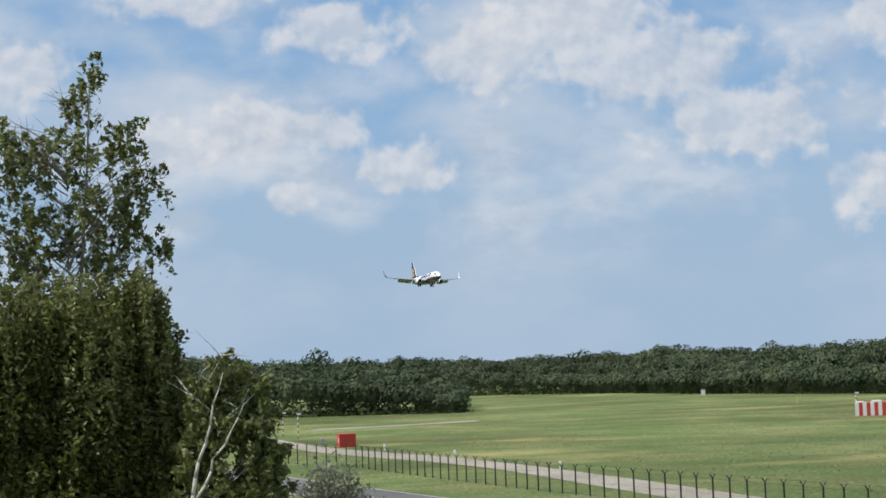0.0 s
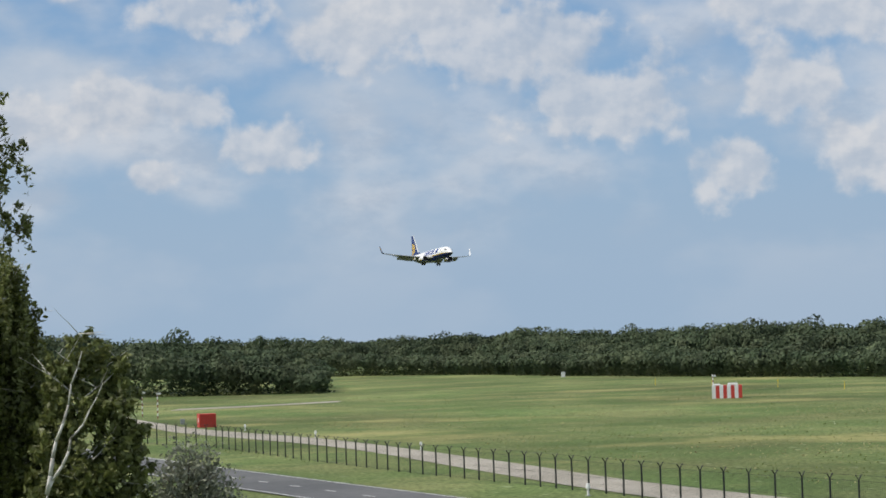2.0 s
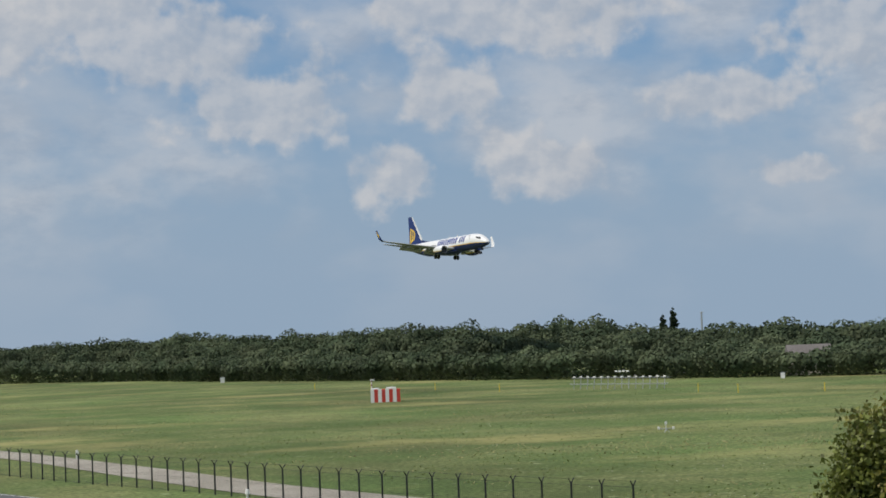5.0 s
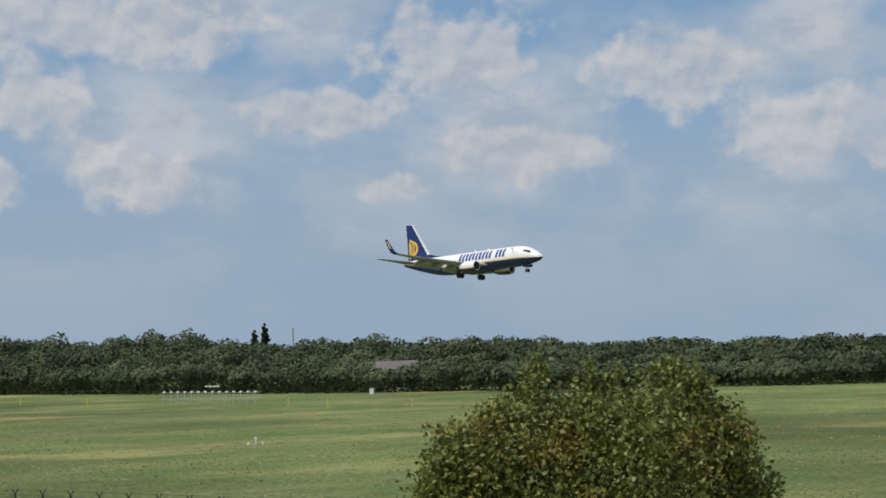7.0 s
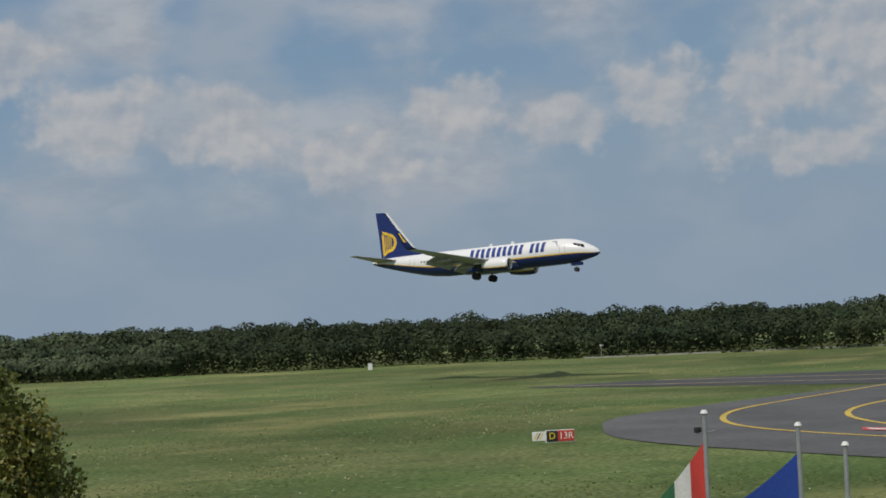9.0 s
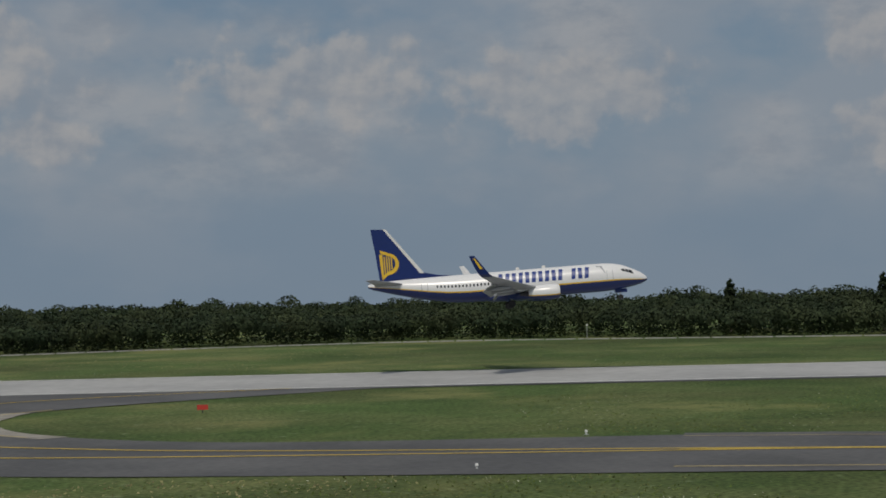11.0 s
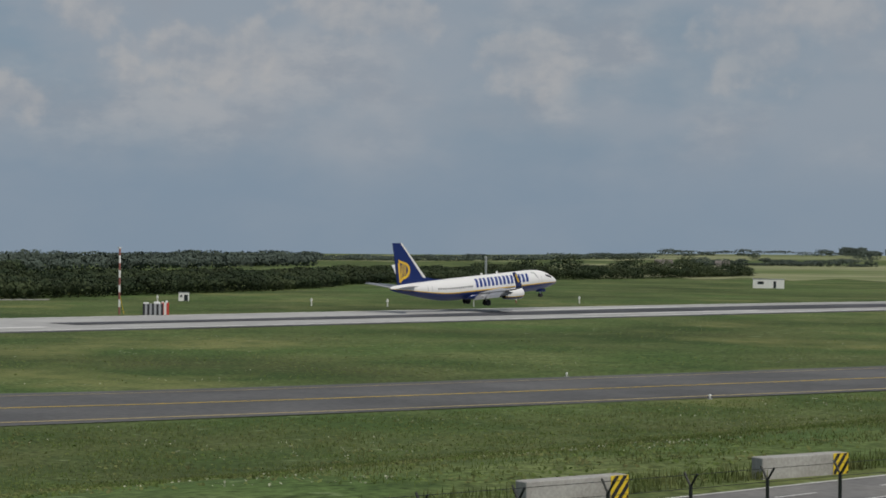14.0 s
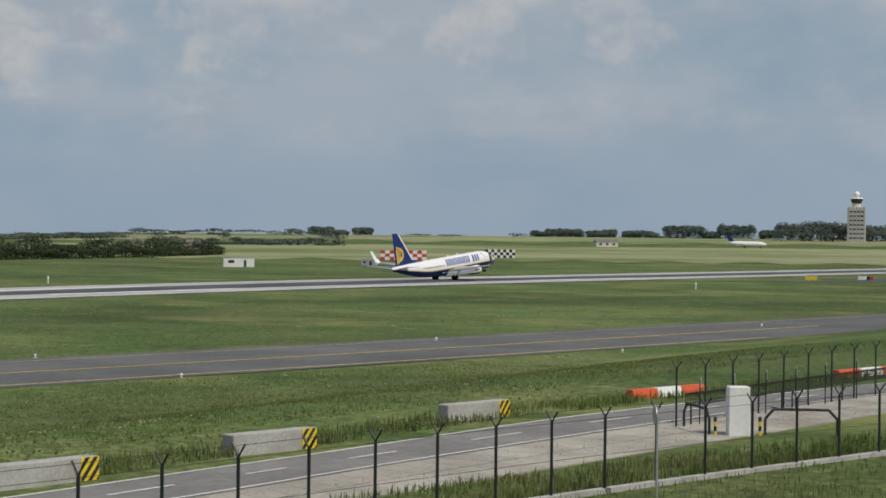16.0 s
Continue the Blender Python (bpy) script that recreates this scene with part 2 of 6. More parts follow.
GRASS = grass_material()
FIELD = mat("pale_field", (0.26, 0.27, 0.15), 0.95, vary=0.2, scale=0.006, fine=0.05, second=(0.13, 0.17, 0.065), spec=0.1)
ASPHALT = mat("worn_asphalt", (0.094, 0.095, 0.097), 0.85, vary=0.16, scale=0.09, fine=1.4, second=(0.128, 0.128, 0.128), spec=0.3)
ROAD_GREY = mat("bleached_asphalt", (0.165, 0.163, 0.16), 0.9, vary=0.14, scale=0.25, fine=2.5, second=(0.21, 0.205, 0.195), spec=0.25)
DARK_ASPHALT = mat("dark_asphalt", (0.060, 0.061, 0.066), 0.85, vary=0.16, scale=0.07, fine=0.9, second=(0.082, 0.083, 0.088), spec=0.3)
CONCRETE_RUNWAY = mat("pale_runway_concrete", (0.43, 0.43, 0.42), 0.9, vary=0.10, scale=0.05, fine=0.5, second=(0.36, 0.36, 0.355), spec=0.3)
RUBBER_TRACK = mat("rubbered_asphalt", (0.055, 0.058, 0.066), 0.8, vary=0.25, scale=0.08, fine=0.6, second=(0.085, 0.087, 0.095), spec=0.3)
GRAVEL = mat("pale_gravel", (0.36, 0.33, 0.28), 0.95, vary=0.16, scale=0.12, fine=1.5, second=(0.29, 0.265, 0.22), spec=0.2)
SLAB = mat("old_concrete", (0.36, 0.335, 0.29), 0.9, vary=0.16, scale=0.35, fine=5, second=(0.27, 0.25, 0.215), rand=0.10)
CONCRETE = mat("barrier_concrete", (0.40, 0.395, 0.375), 0.9, vary=0.14, scale=0.9, fine=9, bump=0.01, second=(0.30, 0.29, 0.27))
WHITE_LINE = mat("white_road_paint", (0.68, 0.68, 0.66), 0.8, vary=0.18, scale=0.4, fine=4)
YELLOW_LINE = mat("yellow_road_paint", (0.56, 0.40, 0.07), 0.8, vary=0.2, scale=0.4, fine=4)
TAN_LINE = mat("worn_yellow_paint", (0.42, 0.34, 0.17), 0.85, vary=0.22, scale=0.3, fine=3)
RED_PAINT = mat("red_paint", (0.50, 0.045, 0.030), 0.55, vary=0.12, scale=0.5, fine=5)
ORANGE = mat("orange_red_plastic", (0.62, 0.10, 0.03), 0.5, vary=0.1, scale=0.8, fine=6)
WHITE_PAINT = mat("white_paint", (0.74, 0.74, 0.72), 0.5, vary=0.06, scale=0.4, fine=5)
GREY_METAL = mat("galvanised_steel", (0.42, 0.43, 0.44), 0.45, 0.6, vary=0.1, scale=1.5, fine=10)
DARK_POST = mat("dark_green_coated_steel", (0.010, 0.013, 0.012), 0.55, vary=0.2, scale=1.2, fine=12)
BLACK = mat("black_rubber", (0.018, 0.018, 0.019), 0.7, vary=0.2, scale=1, fine=8)
YELLOW_PAINT = mat("yellow_paint", (0.72, 0.52, 0.03), 0.5, vary=0.12, scale=0.8, fine=6)
BARK = mat("dark_bark", (0.10, 0.085, 0.07), 0.95, vary=0.3, scale=1.2, fine=9, bump=0.01)
BIRCH_BARK = mat("white_birch_bark", (0.56, 0.54, 0.49), 0.85, vary=0.28, scale=1.8, fine=9, second=(0.20, 0.18, 0.15), spread=(0.56, 0.68))
TWIG = mat("pale_twig_bark", (0.27, 0.24, 0.20), 0.9, vary=0.25, scale=2, fine=9)
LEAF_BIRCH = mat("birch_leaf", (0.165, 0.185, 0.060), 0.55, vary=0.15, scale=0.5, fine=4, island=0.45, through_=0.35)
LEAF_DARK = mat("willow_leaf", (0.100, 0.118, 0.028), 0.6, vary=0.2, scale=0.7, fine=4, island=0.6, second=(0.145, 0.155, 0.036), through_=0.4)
LEAF_BUSH = mat("bush_leaf", (0.140, 0.162, 0.034), 0.55, vary=0.15, scale=0.6, fine=4, island=0.5, second=(0.24, 0.18, 0.04), spread=(0.55, 0.7), through_=0.3)
LEAF_SILVER = mat("silver_leaf", (0.22, 0.235, 0.17), 0.65, vary=0.12, scale=0.6, fine=4, island=0.3, through_=0.25)
LEAF_WOOD = mat("wood_leaf", (0.058, 0.084, 0.044), 0.75, vary=0.32, scale=0.11, fine=0.3, island=0.25, second=(0.098, 0.120, 0.064), spec=0.2, through_=0.2)
# cloud shade over the runway woods is put into this leaf colour
LEAF_SHADED = mat("shaded_wood_leaf", (0.030, 0.046, 0.024), 0.75, vary=0.32, scale=0.11, fine=0.3, island=0.25, second=(0.056, 0.072, 0.034), spec=0.15, through_=0.15)
FLOWER = mat("pale_meadow_flowers", (0.36, 0.38, 0.27), 0.9, vary=0.2, scale=0.3, fine=2, island=0.4, spec=0.1)
STRAW = mat("dry_straw", (0.30, 0.28, 0.14), 0.9, vary=0.2, scale=0.3, fine=2, island=0.35, spec=0.1, through_=0.3)
FADED_RED = mat("faded_red_paint", (0.26, 0.10, 0.085), 0.7, vary=0.2, scale=0.6, fine=5)
# distance haze is mixed into this leaf colour, paler and bluer
LEAF_HAZED = mat("hazed_wood_leaf", (0.078, 0.100, 0.084), 0.85, vary=0.2, scale=0.05, fine=0.2, island=0.15, spec=0.1)
FUSELAGE_WHITE = mat("glossy_white_aircraft_paint", (0.80, 0.80, 0.80), 0.28, vary=0.03, scale=0.3, fine=3)
NAVY = mat("navy_aircraft_paint", (0.010, 0.026, 0.135), 0.28, vary=0.06, scale=0.3, fine=3)
GOLD = mat("golden_yellow_aircraft_paint", (0.78, 0.50, 0.045), 0.35, vary=0.05, scale=0.4, fine=3)
WING_GREY = mat("grey_wing_paint", (0.36, 0.37, 0.39), 0.4, 0.1, vary=0.08, scale=0.5, fine=4)
GLASS = mat("dark_cockpit_glass", (0.015, 0.018, 0.022), 0.08, vary=0.02)
BARE_METAL = mat("polished_metal", (0.66, 0.66, 0.67), 0.22, 0.9, vary=0.05)
DARK_METAL = mat("dark_metal", (0.05, 0.05, 0.055), 0.45, 0.6, vary=0.1)
LETTER_BLUE = mat("blue_lettering_paint", (0.015, 0.045, 0.23), 0.35, vary=0.05)
HOUSE_WALL = mat("house_plaster", (0.58, 0.54, 0.47), 0.9, vary=0.12, scale=0.2, fine=2)
ROOF = mat("weathered_tiles", (0.165, 0.15, 0.142), 0.9, vary=0.2, scale=0.5, fine=3)
DARK_WINDOW = mat("dark_window_glass", (0.03, 0.035, 0.04), 0.15, vary=0.05)
FLAG_RED = mat("red_flag_cloth", (0.52, 0.05, 0.04), 0.85, vary=0.08, scale=1, fine=14)
FLAG_WHITE = mat("white_flag_cloth", (0.66, 0.66, 0.64), 0.85, vary=0.08, scale=1, fine=14)
FLAG_GREEN = mat("green_flag_cloth", (0.03, 0.14, 0.06), 0.85, vary=0.08, scale=1, fine=14)
FLAG_BLUE = mat("blue_flag_cloth", (0.012, 0.05, 0.28), 0.85, vary=0.1, scale=1, fine=14)
BLADE = mat("grass_blade", (0.125, 0.175, 0.052), 0.8, vary=0.2, scale=0.3, fine=2, island=0.35, second=(0.19, 0.20, 0.085), spec=0.1, through_=0.4)


# ---- the lie of the land ----
def smooth(a, b, v):
    k = min(1.0, max(0.0, (v - a) / (b - a)))
    return k * k * (3 - 2 * k)


def land(x, y):
    s, n = U.x * x + U.y * y, N.x * x + N.y * y
    az, r = math.degrees(math.atan2(x, y)), math.hypot(x, y)
    fall = 0.011 * max(0.0, r - 530) * smooth(10, 26, az) * smooth(112, 97, az)
    rise = 9.6 * smooth(900, 2600, r) * smooth(113, 124, az)
    return rise - fall + 1.3 * smooth(60, 380, s) + 3.4 * smooth(88, 52, n) * smooth(-25, 25, s)


def seat(x, y):
    """The spot of the ground that lies on the line of sight over (x, y) of the runway's level."""
    k = 1.0
    for _ in range(40):
        k += 0.5 * ((H - land(x * k, y * k)) / H - k)
    return Vector((x * k, y * k, land(x * k, y * k)))


def part(name, bm, material, parent=None, label="", flat=True):
    """Links a bmesh as one mesh object under a thing or a part."""
    me = bpy.data.meshes.new(name)
    bm.to_mesh(me)
    bm.free()
    me.materials.append(material)
    if not flat:
        for p in me.polygons:
            p.use_smooth = True
    ob = new(name, me)
    ob.parent = parent
    if label:
        tagged(ob, label)
    return ob


def share(name, me, parent, m):
    ob = new(name, me)
    ob.parent = parent
    ob.matrix_basis = m
    return ob


def empty(name, m, label, category, group="", kind=""):
    ob = new(name)
    ob.matrix_basis = m
    return tagged(ob, label, category, group, kind)


def box(bm, sx, sy, sz, m=None, bevel=0.0):
    m = m or Matrix()
    r = bmesh.ops.create_cube(bm, size=1, matrix=m @ Matrix.Diagonal((sx, sy, sz, 1)))
    if bevel:
        es = list({e for v in r["verts"] for e in v.link_edges})
        bmesh.ops.bevel(bm, geom=es, offset=bevel, segments=1, affect="EDGES")
    return bm


def rod(bm, a, b, r1, r2=None, seg=8):
    a, b = Vector(a), Vector(b)
    d = b - a
    m = Matrix.Translation((a + b) / 2) @ d.to_track_quat("Z", "Y").to_matrix().to_4x4()
    bmesh.ops.create_cone(bm, cap_ends=True, segments=seg, radius1=r1, radius2=r1 if r2 is None else r2, depth=d.length, matrix=m)
    return bm


def loft(rings, close=True, caps=True):
    bm = bmesh.new()
    vs = [[bm.verts.new(p) for p in ring] for ring in rings]
    k = len(rings[0])
    for a, b in zip(vs, vs[1:]):
        for i in range(k if close else k - 1):
            j = (i + 1) % k
            bm.faces.new((a[i], a[j], b[j], b[i]))
    if caps:
        bm.faces.new(vs[0][::-1])
        bm.faces.new(vs[-1])
    bmesh.ops.recalc_face_normals(bm, faces=bm.faces)
    return bm


def sheet(name, rows, material, lift, label, category="", kind="structure", parent=None):
    """A strip of paving: rows of two or more (x, y) points across it, laid on the land."""
    bm = bmesh.new()
    vs = [[bm.verts.new((x, y, land(x, y) + lift)) for x, y in r] for r in rows]
    for a, b in zip(vs, vs[1:]):
        for i in range(len(a) - 1):
            bm.faces.new((a[i], a[i + 1], b[i + 1], b[i]))
    bmesh.ops.recalc_face_normals(bm, faces=bm.faces)
    for f in bm.faces:
        if f.normal.z < 0:
            f.normal_flip()
    ob = part(name, bm, material, parent)
    return tagged(ob, label, category, "", kind) if label else ob


def quads(name, centres, size, material, up=0.0, aspect=1.5, rng=None, lie=1.0, normals=None):
    """Many small leaf faces, each turned its own way, as one mesh."""
    rng = rng or np.random.default_rng(1)
    c = np.asarray(centres, float)
    k = len(c)
    a = rng.normal(size=(k, 3)) * [1 - up, 1 - up, lie + 3 * up]
    a /= np.linalg.norm(a, axis=1)[:, None]
    b = rng.normal(size=(k, 3)) * [1, 1, lie]
    b[:, 2] *= 1 - up
    if normals is not None:
        a -= (a * normals).sum(1)[:, None] * normals
        a /= np.linalg.norm(a, axis=1)[:, None]
        b = np.cross(normals, a)
    b -= (a * b).sum(1)[:, None] * a
    b /= np.linalg.norm(b, axis=1)[:, None]
    sz = np.broadcast_to(size, (k,)) * rng.uniform(0.6, 1.4, k)
    a, b = a * (sz * aspect / 2)[:, None], b * (sz / 2)[:, None]
    v = np.stack([c - a, c - b * 0.9 + a * 0.1, c + a, c + b * 0.9 + a * 0.1], 1).reshape(-1, 3)
    me = bpy.data.meshes.new(name)
    me.vertices.add(4 * k)
    me.vertices.foreach_set("co", v.astype(np.float32).ravel())
    me.loops.add(4 * k)
    me.loops.foreach_set("vertex_index", np.arange(4 * k, dtype=np.int32))
    me.polygons.add(k)
    me.polygons.foreach_set("loop_start", np.arange(0, 4 * k, 4, dtype=np.int32))
    me.update(calc_edges=True)
    me.materials.append(material)
    return new(name, me)


def rw(s, n):
    """A point s along and n across the runway, whose line swings a little to the terrace past the threshold."""
    if s > 0:
        n -= 0.06 * s * s / (s + 60)
    p = U * s + N * n
    return p.x, p.y


# ---- ground ----
def ground():
    bm = bmesh.new()
    rings = []
    radii = [4.0 * 1.075 ** i for i in range(99)]
    k = 300
    for r in radii:
        ring = []
        for i in range(k):
            a = 2 * math.pi * i / k
            x, y = r * math.sin(a), r * math.cos(a)
            ring.append(bm.verts.new((x, y, land(x, y) + 0.05 * noise.noise((x * 0.08, y * 0.08, 0)))))
        rings.append(ring)
    for a, b in zip(rings, rings[1:]):
        for i in range(k):
            bm.faces.new((a[i], a[(i + 1) % k], b[(i + 1) % k], b[i]))
    bm.faces.new(rings[0])
    bmesh.ops.recalc_face_normals(bm, faces=bm.faces)
    tagged(part("ground", bm, GRASS, flat=False), "wide mown airfield grass with dry straw-coloured patches", "ground", "", "structure")


ground()


def polar_patch(name, a0, a1, r0, r1, material, label, lift=0.12):
    rows = []
    for i in range(61):
        a = radians(a0 + (a1 - a0) * i / 60)
        w = 1 + 0.05 * math.sin(i * 1.7)
        rows.append([(r * math.sin(a), r * math.cos(a)) for r in [r0 * w] + [r0 + (r1 - r0) * k / 16 for k in range(1, 17)]])
    sheet(name, rows, material, lift, label, "field")


polar_patch("field", 118, 160, 820, 1500, FIELD, "pale ripening field beyond the airfield")
polar_patch("field", 108, 160, 1750, 3900, FIELD, "pale distant fields below low hills", 0.2)

# ---- runway, connector and taxiway ----
R0, R1 = 239.0, 282.0
ss = [-56 + 12 * i for i in range(40)] + [424 + 120 * i for i in range(24)]
sheet("runway", [[rw(s, R0), rw(s, (R0 + R1) / 2), rw(s, R1)] for s in ss], CONCRETE_RUNWAY, 0.06, "long pale concrete runway with white edge lines", "runway")
sheet("runway_shoulder", [[rw(s, R0 - 3.0), rw(s, R0)] for s in ss[2:]], DARK_ASPHALT, 0.05, "dark asphalt shoulder along the pale runway", "runway shoulder")
rub = [(150 + 12 * i) for i in range(44)]
sheet("tyre_marks", [[rw(s, R0 + 15 - 3 * smooth(150, 320, s) + 0.8 * noise.noise((s * 0.03, 0, 0))), rw(s, 260), rw(s, R0 + 22 + 7 * smooth(150, 330, s) + noise.noise((s * 0.03, 5, 0)))] for s in rub],
      RUBBER_TRACK, 0.12, "dark rubber deposits along the touchdown zone", "runway marking")
for n0, w in ((R0 + 1.2, 0.9), (R1 - 2.1, 0.9)):
    sheet("edge_line", [[rw(s, n0), rw(s, n0 + w)] for s in ss], WHITE_LINE, 0.09, "white painted runway edge line", "runway marking")
for i in range(3):
    for n0 in (248.0, 269.0):
        sheet("touchdown_marking", [[rw(95 + 150 * i + 6 * j, n0), rw(95 + 150 * i + 6 * j, n0 + 3)] for j in range(9)], WHITE_LINE, 0.1, "white painted touchdown zone bar", "runway marking")
sheet("threshold_line", [[rw(-55, R0 + 0.5), rw(-52.5, R0 + 0.5)], [rw(-53, R1 - 1), rw(-50.5, R1 - 1)]], WHITE_LINE, 0.095, "white painted threshold line across the runway", "runway marking")
sheet("pre_threshold", [[rw(-112, 248), rw(-112, 250)], [rw(-100, 246), rw(-100, 262)], [rw(-80, 242), rw(-80, 274)], [rw(-56, 239), rw(-56, 282)]], DARK_ASPHALT, 0.045, "dark asphalt before the runway threshold", "pavement")
for n0, a, b in ((249.5, -108, -58), (262, -98, -60)):
    sheet("guide_line", [[rw(a + (b - a) * i / 8, n0 + 0.6 * i / 8), rw(a + (b - a) * i / 8, n0 + 0.9 + 0.6 * i / 8)] for i in range(9)], TAN_LINE, 0.07, "worn yellow line before the threshold", "taxi marking")

UT, NT = Vector((0.1052, -0.9945)), Vector((0.9945, 0.1052))


def tx(s, n):
    p = UT * s + NT * n
    return p.x, p.y


ts = [-4 + 12 * i for i in range(50)]
sheet("taxiway", [[tx(s, 123.5), tx(s, 137), tx(s, 155.5 - 6.3 * smooth(0, 70, s))] for s in ts], ASPHALT, 0.05, "grey asphalt taxiway with yellow centre line", "taxiway")
for n0, d, w, m in ((126.6, 1.8, 0.5, TAN_LINE), (139.9, 4.6, 0.45, YELLOW_LINE), (152.2, 6.0, 0.3, TAN_LINE)):
    sheet("taxi_line", [[tx(s, n0 - d * smooth(0, 70, s)), tx(s, n0 + w - d * smooth(0, 70, s))] for s in ts], m, 0.075, "yellow painted line along the taxiway", "taxi marking")


def spline(pts, k=8):
    out = []
    for i in range(len(pts) - 1):
        p0, p1, p2, p3 = (Vector(pts[max(0, min(len(pts) - 1, j))]) for j in (i - 1, i, i + 1, i + 2))
        for q in range(k):
            t = q / k
            out.append(0.5 * (2 * p1 + (p2 - p0) * t + (2 * p0 - 5 * p1 + 4 * p2 - p3) * t * t + (3 * p1 - p0 - 3 * p2 + p3) * t ** 3))
    out.append(Vector(pts[-1]))
    return out


outer = spline([tx(8, 123.5), rw(-20, 129), rw(-46, 142), rw(-60, 153), rw(-67, 165), rw(-72, 182), rw(-68, 205), rw(-59, 240)])
inner = spline([tx(8, 155.5), rw(2, 153), rw(-14, 157), rw(-27, 168), rw(-33, 180), rw(-34.5, 193), rw(-29, 209), rw(6, 239)])
sheet("connector", [[tuple(a), tuple((a + b) / 2), tuple(b)] for a, b in zip(outer, inner)], ASPHALT, 0.055, "dark asphalt turn-off curving from taxiway to runway", "taxiway")


def ribbon(name, pts, w, material, lift, label):
    rows = []
    for i, p in enumerate(pts):
        d = (pts[min(i + 1, len(pts) - 1)] - pts[max(i - 1, 0)]).normalized()
        o = Vector((-d.y, d.x)) * w / 2
        rows.append([tuple(p - o), tuple(p + o)])
    return sheet(name, rows, material, lift, label, "taxi marking")


def between(f):
    return [a.lerp(b, f) for a, b in zip(outer, inner)]


ribbon("taxi_line", spline([tx(8, 139.9), rw(-22, 144), rw(-38, 153), rw(-51, 163), rw(-58, 173), rw(-62, 186), rw(-62.5, 198), rw(-60.5, 218), rw(-58, 238)]), 0.6, YELLOW_LINE, 0.085, "bright yellow lead-in line curving to the runway")
ribbon("taxi_line", spline([tx(14, 140.1), tx(2, 140.6), rw(-8, 146), rw(-23.6, 153), rw(-34, 160), rw(-42, 168), rw(-48, 179), rw(-50.5, 192), rw(-49, 206), rw(-41, 220), rw(-30, 229), rw(-8, 240)]), 0.6, YELLOW_LINE, 0.088, "bright yellow lead-in line curving to the runway")
ribbon("taxi_line", spline([rw(-28, 166), rw(-36, 176), rw(-38.5, 188), rw(-36.5, 198), rw(-32, 206)]), 0.5, TAN_LINE, 0.09, "worn yellow line round the grass island")
ribbon("island_kerb", between(0.965)[22:46], 3.0, SLAB, 0.082, "pale concrete rim round the grass island")
for s, n in ((-41.9, 160.0), (-36.0, 162.6)):
    for k, m in ((0, RED_PAINT), (1, WHITE_LINE)):
        e, w = 0.5 * k, 0.9 * k
        sheet("holding_marking", [[rw(s + e, n + w - e * 0.35), rw(s + e - 0.8, n + 3.2 - w)], [rw(s + 4.6 - e, n - 1.6 + w), rw(s + 3.8 - e, n + 1.6 - w)]], m, 0.1 + 0.01 * k, "red and white painted holding marking", "taxi marking")

# ---- airport road with concrete slabs beside it, in front of the terrace ----
def along(pts, k=10):
    return spline(pts, k)


def seated(*pts):
    return [tuple(seat(*p).xy) for p in pts]


road_a = along(seated((72, -22), (79.2, -46), (84.2, -64), (91.2, -88), (95.5, -112), (100.5, -150), (106, -200)))
road_b = along(seated((66, -22), (73, -48), (77.8, -64), (84.6, -90), (89.5, -114), (94.5, -150), (100, -200)))
sheet("service_road", [[tuple(a), tuple(b)] for a, b in zip(road_a, road_b)], ROAD_GREY, 0.05, "grey asphalt service road with white edge lines", "road")
for f, w in ((0.04, 0.16), (0.95, 0.14)):
    ribbon("edge_line", [a.lerp(b, f) for a, b in zip(road_a, road_b)], w, WHITE_LINE, 0.07, "white edge line of the service road")
mid = [a.lerp(b, 0.48) for a, b in zip(road_a, road_b)]
for i in range(4, len(mid) - 3, 5):
    ribbon("centre_dash", mid[i:i + 3], 0.14, WHITE_LINE, 0.07, "white centre dash of the service road")
slab_c = along(seated((60, -22), (66.5, -47), (71, -66), (77, -92), (82.5, -116), (88, -152), (94, -202)))
apron = tagged(new("pavement"), "old concrete slabs with weeds in the joints", "pavement", "", "structure")
for i in range(len(slab_c) - 1):
    for j in range(2):
        c = [road_b[i].lerp(slab_c[i], j / 2 + 0.01), road_b[i].lerp(slab_c[i], j / 2 + 0.485), road_b[i + 1].lerp(slab_c[i + 1], j / 2 + 0.485), road_b[i + 1].lerp(slab_c[i + 1], j / 2 + 0.01)]
        c[2], c[3] = c[2].lerp(c[1], 0.02), c[3].lerp(c[0], 0.02)
        bm = bmesh.new()
        z = [land(p.x, p.y) + 0.05 for p in c]
        top = [bm.verts.new((p.x, p.y, zz)) for p, zz in zip(c, z)]
        low = [bm.verts.new((p.x, p.y, zz - 0.12)) for p, zz in zip(c, z)]
        bm.faces.new(top)
        for q in range(4):
            bm.faces.new((top[q], low[q], low[(q + 1) % 4], top[(q + 1) % 4]))
        bmesh.ops.recalc_face_normals(bm, faces=bm.faces)
        part("slab", bm, SLAB, apron)
kerb_l = spline([(38.0, -2.0), (41.0, -21.0), (43.4, -33.5), (45.2, -45.5), (46.6, -62.0), (48.2, -84.0), (50.0, -110.0)], 10)
bm = bmesh.new()
rings = []
for i, p in enumerate(kerb_l):
    d = (kerb_l[min(i + 1, len(kerb_l) - 1)] - kerb_l[max(i - 1, 0)]).normalized()
    o = Vector((-d.y, d.x)) * 0.16
    z = land(p.x, p.y)
    rings.append([(p.x - o.x, p.y - o.y, z - 0.1), (p.x - o.x, p.y - o.y, z + 0.16), (p.x + o.x, p.y + o.y, z + 0.16), (p.x + o.x, p.y + o.y, z - 0.1)])
bm.free()
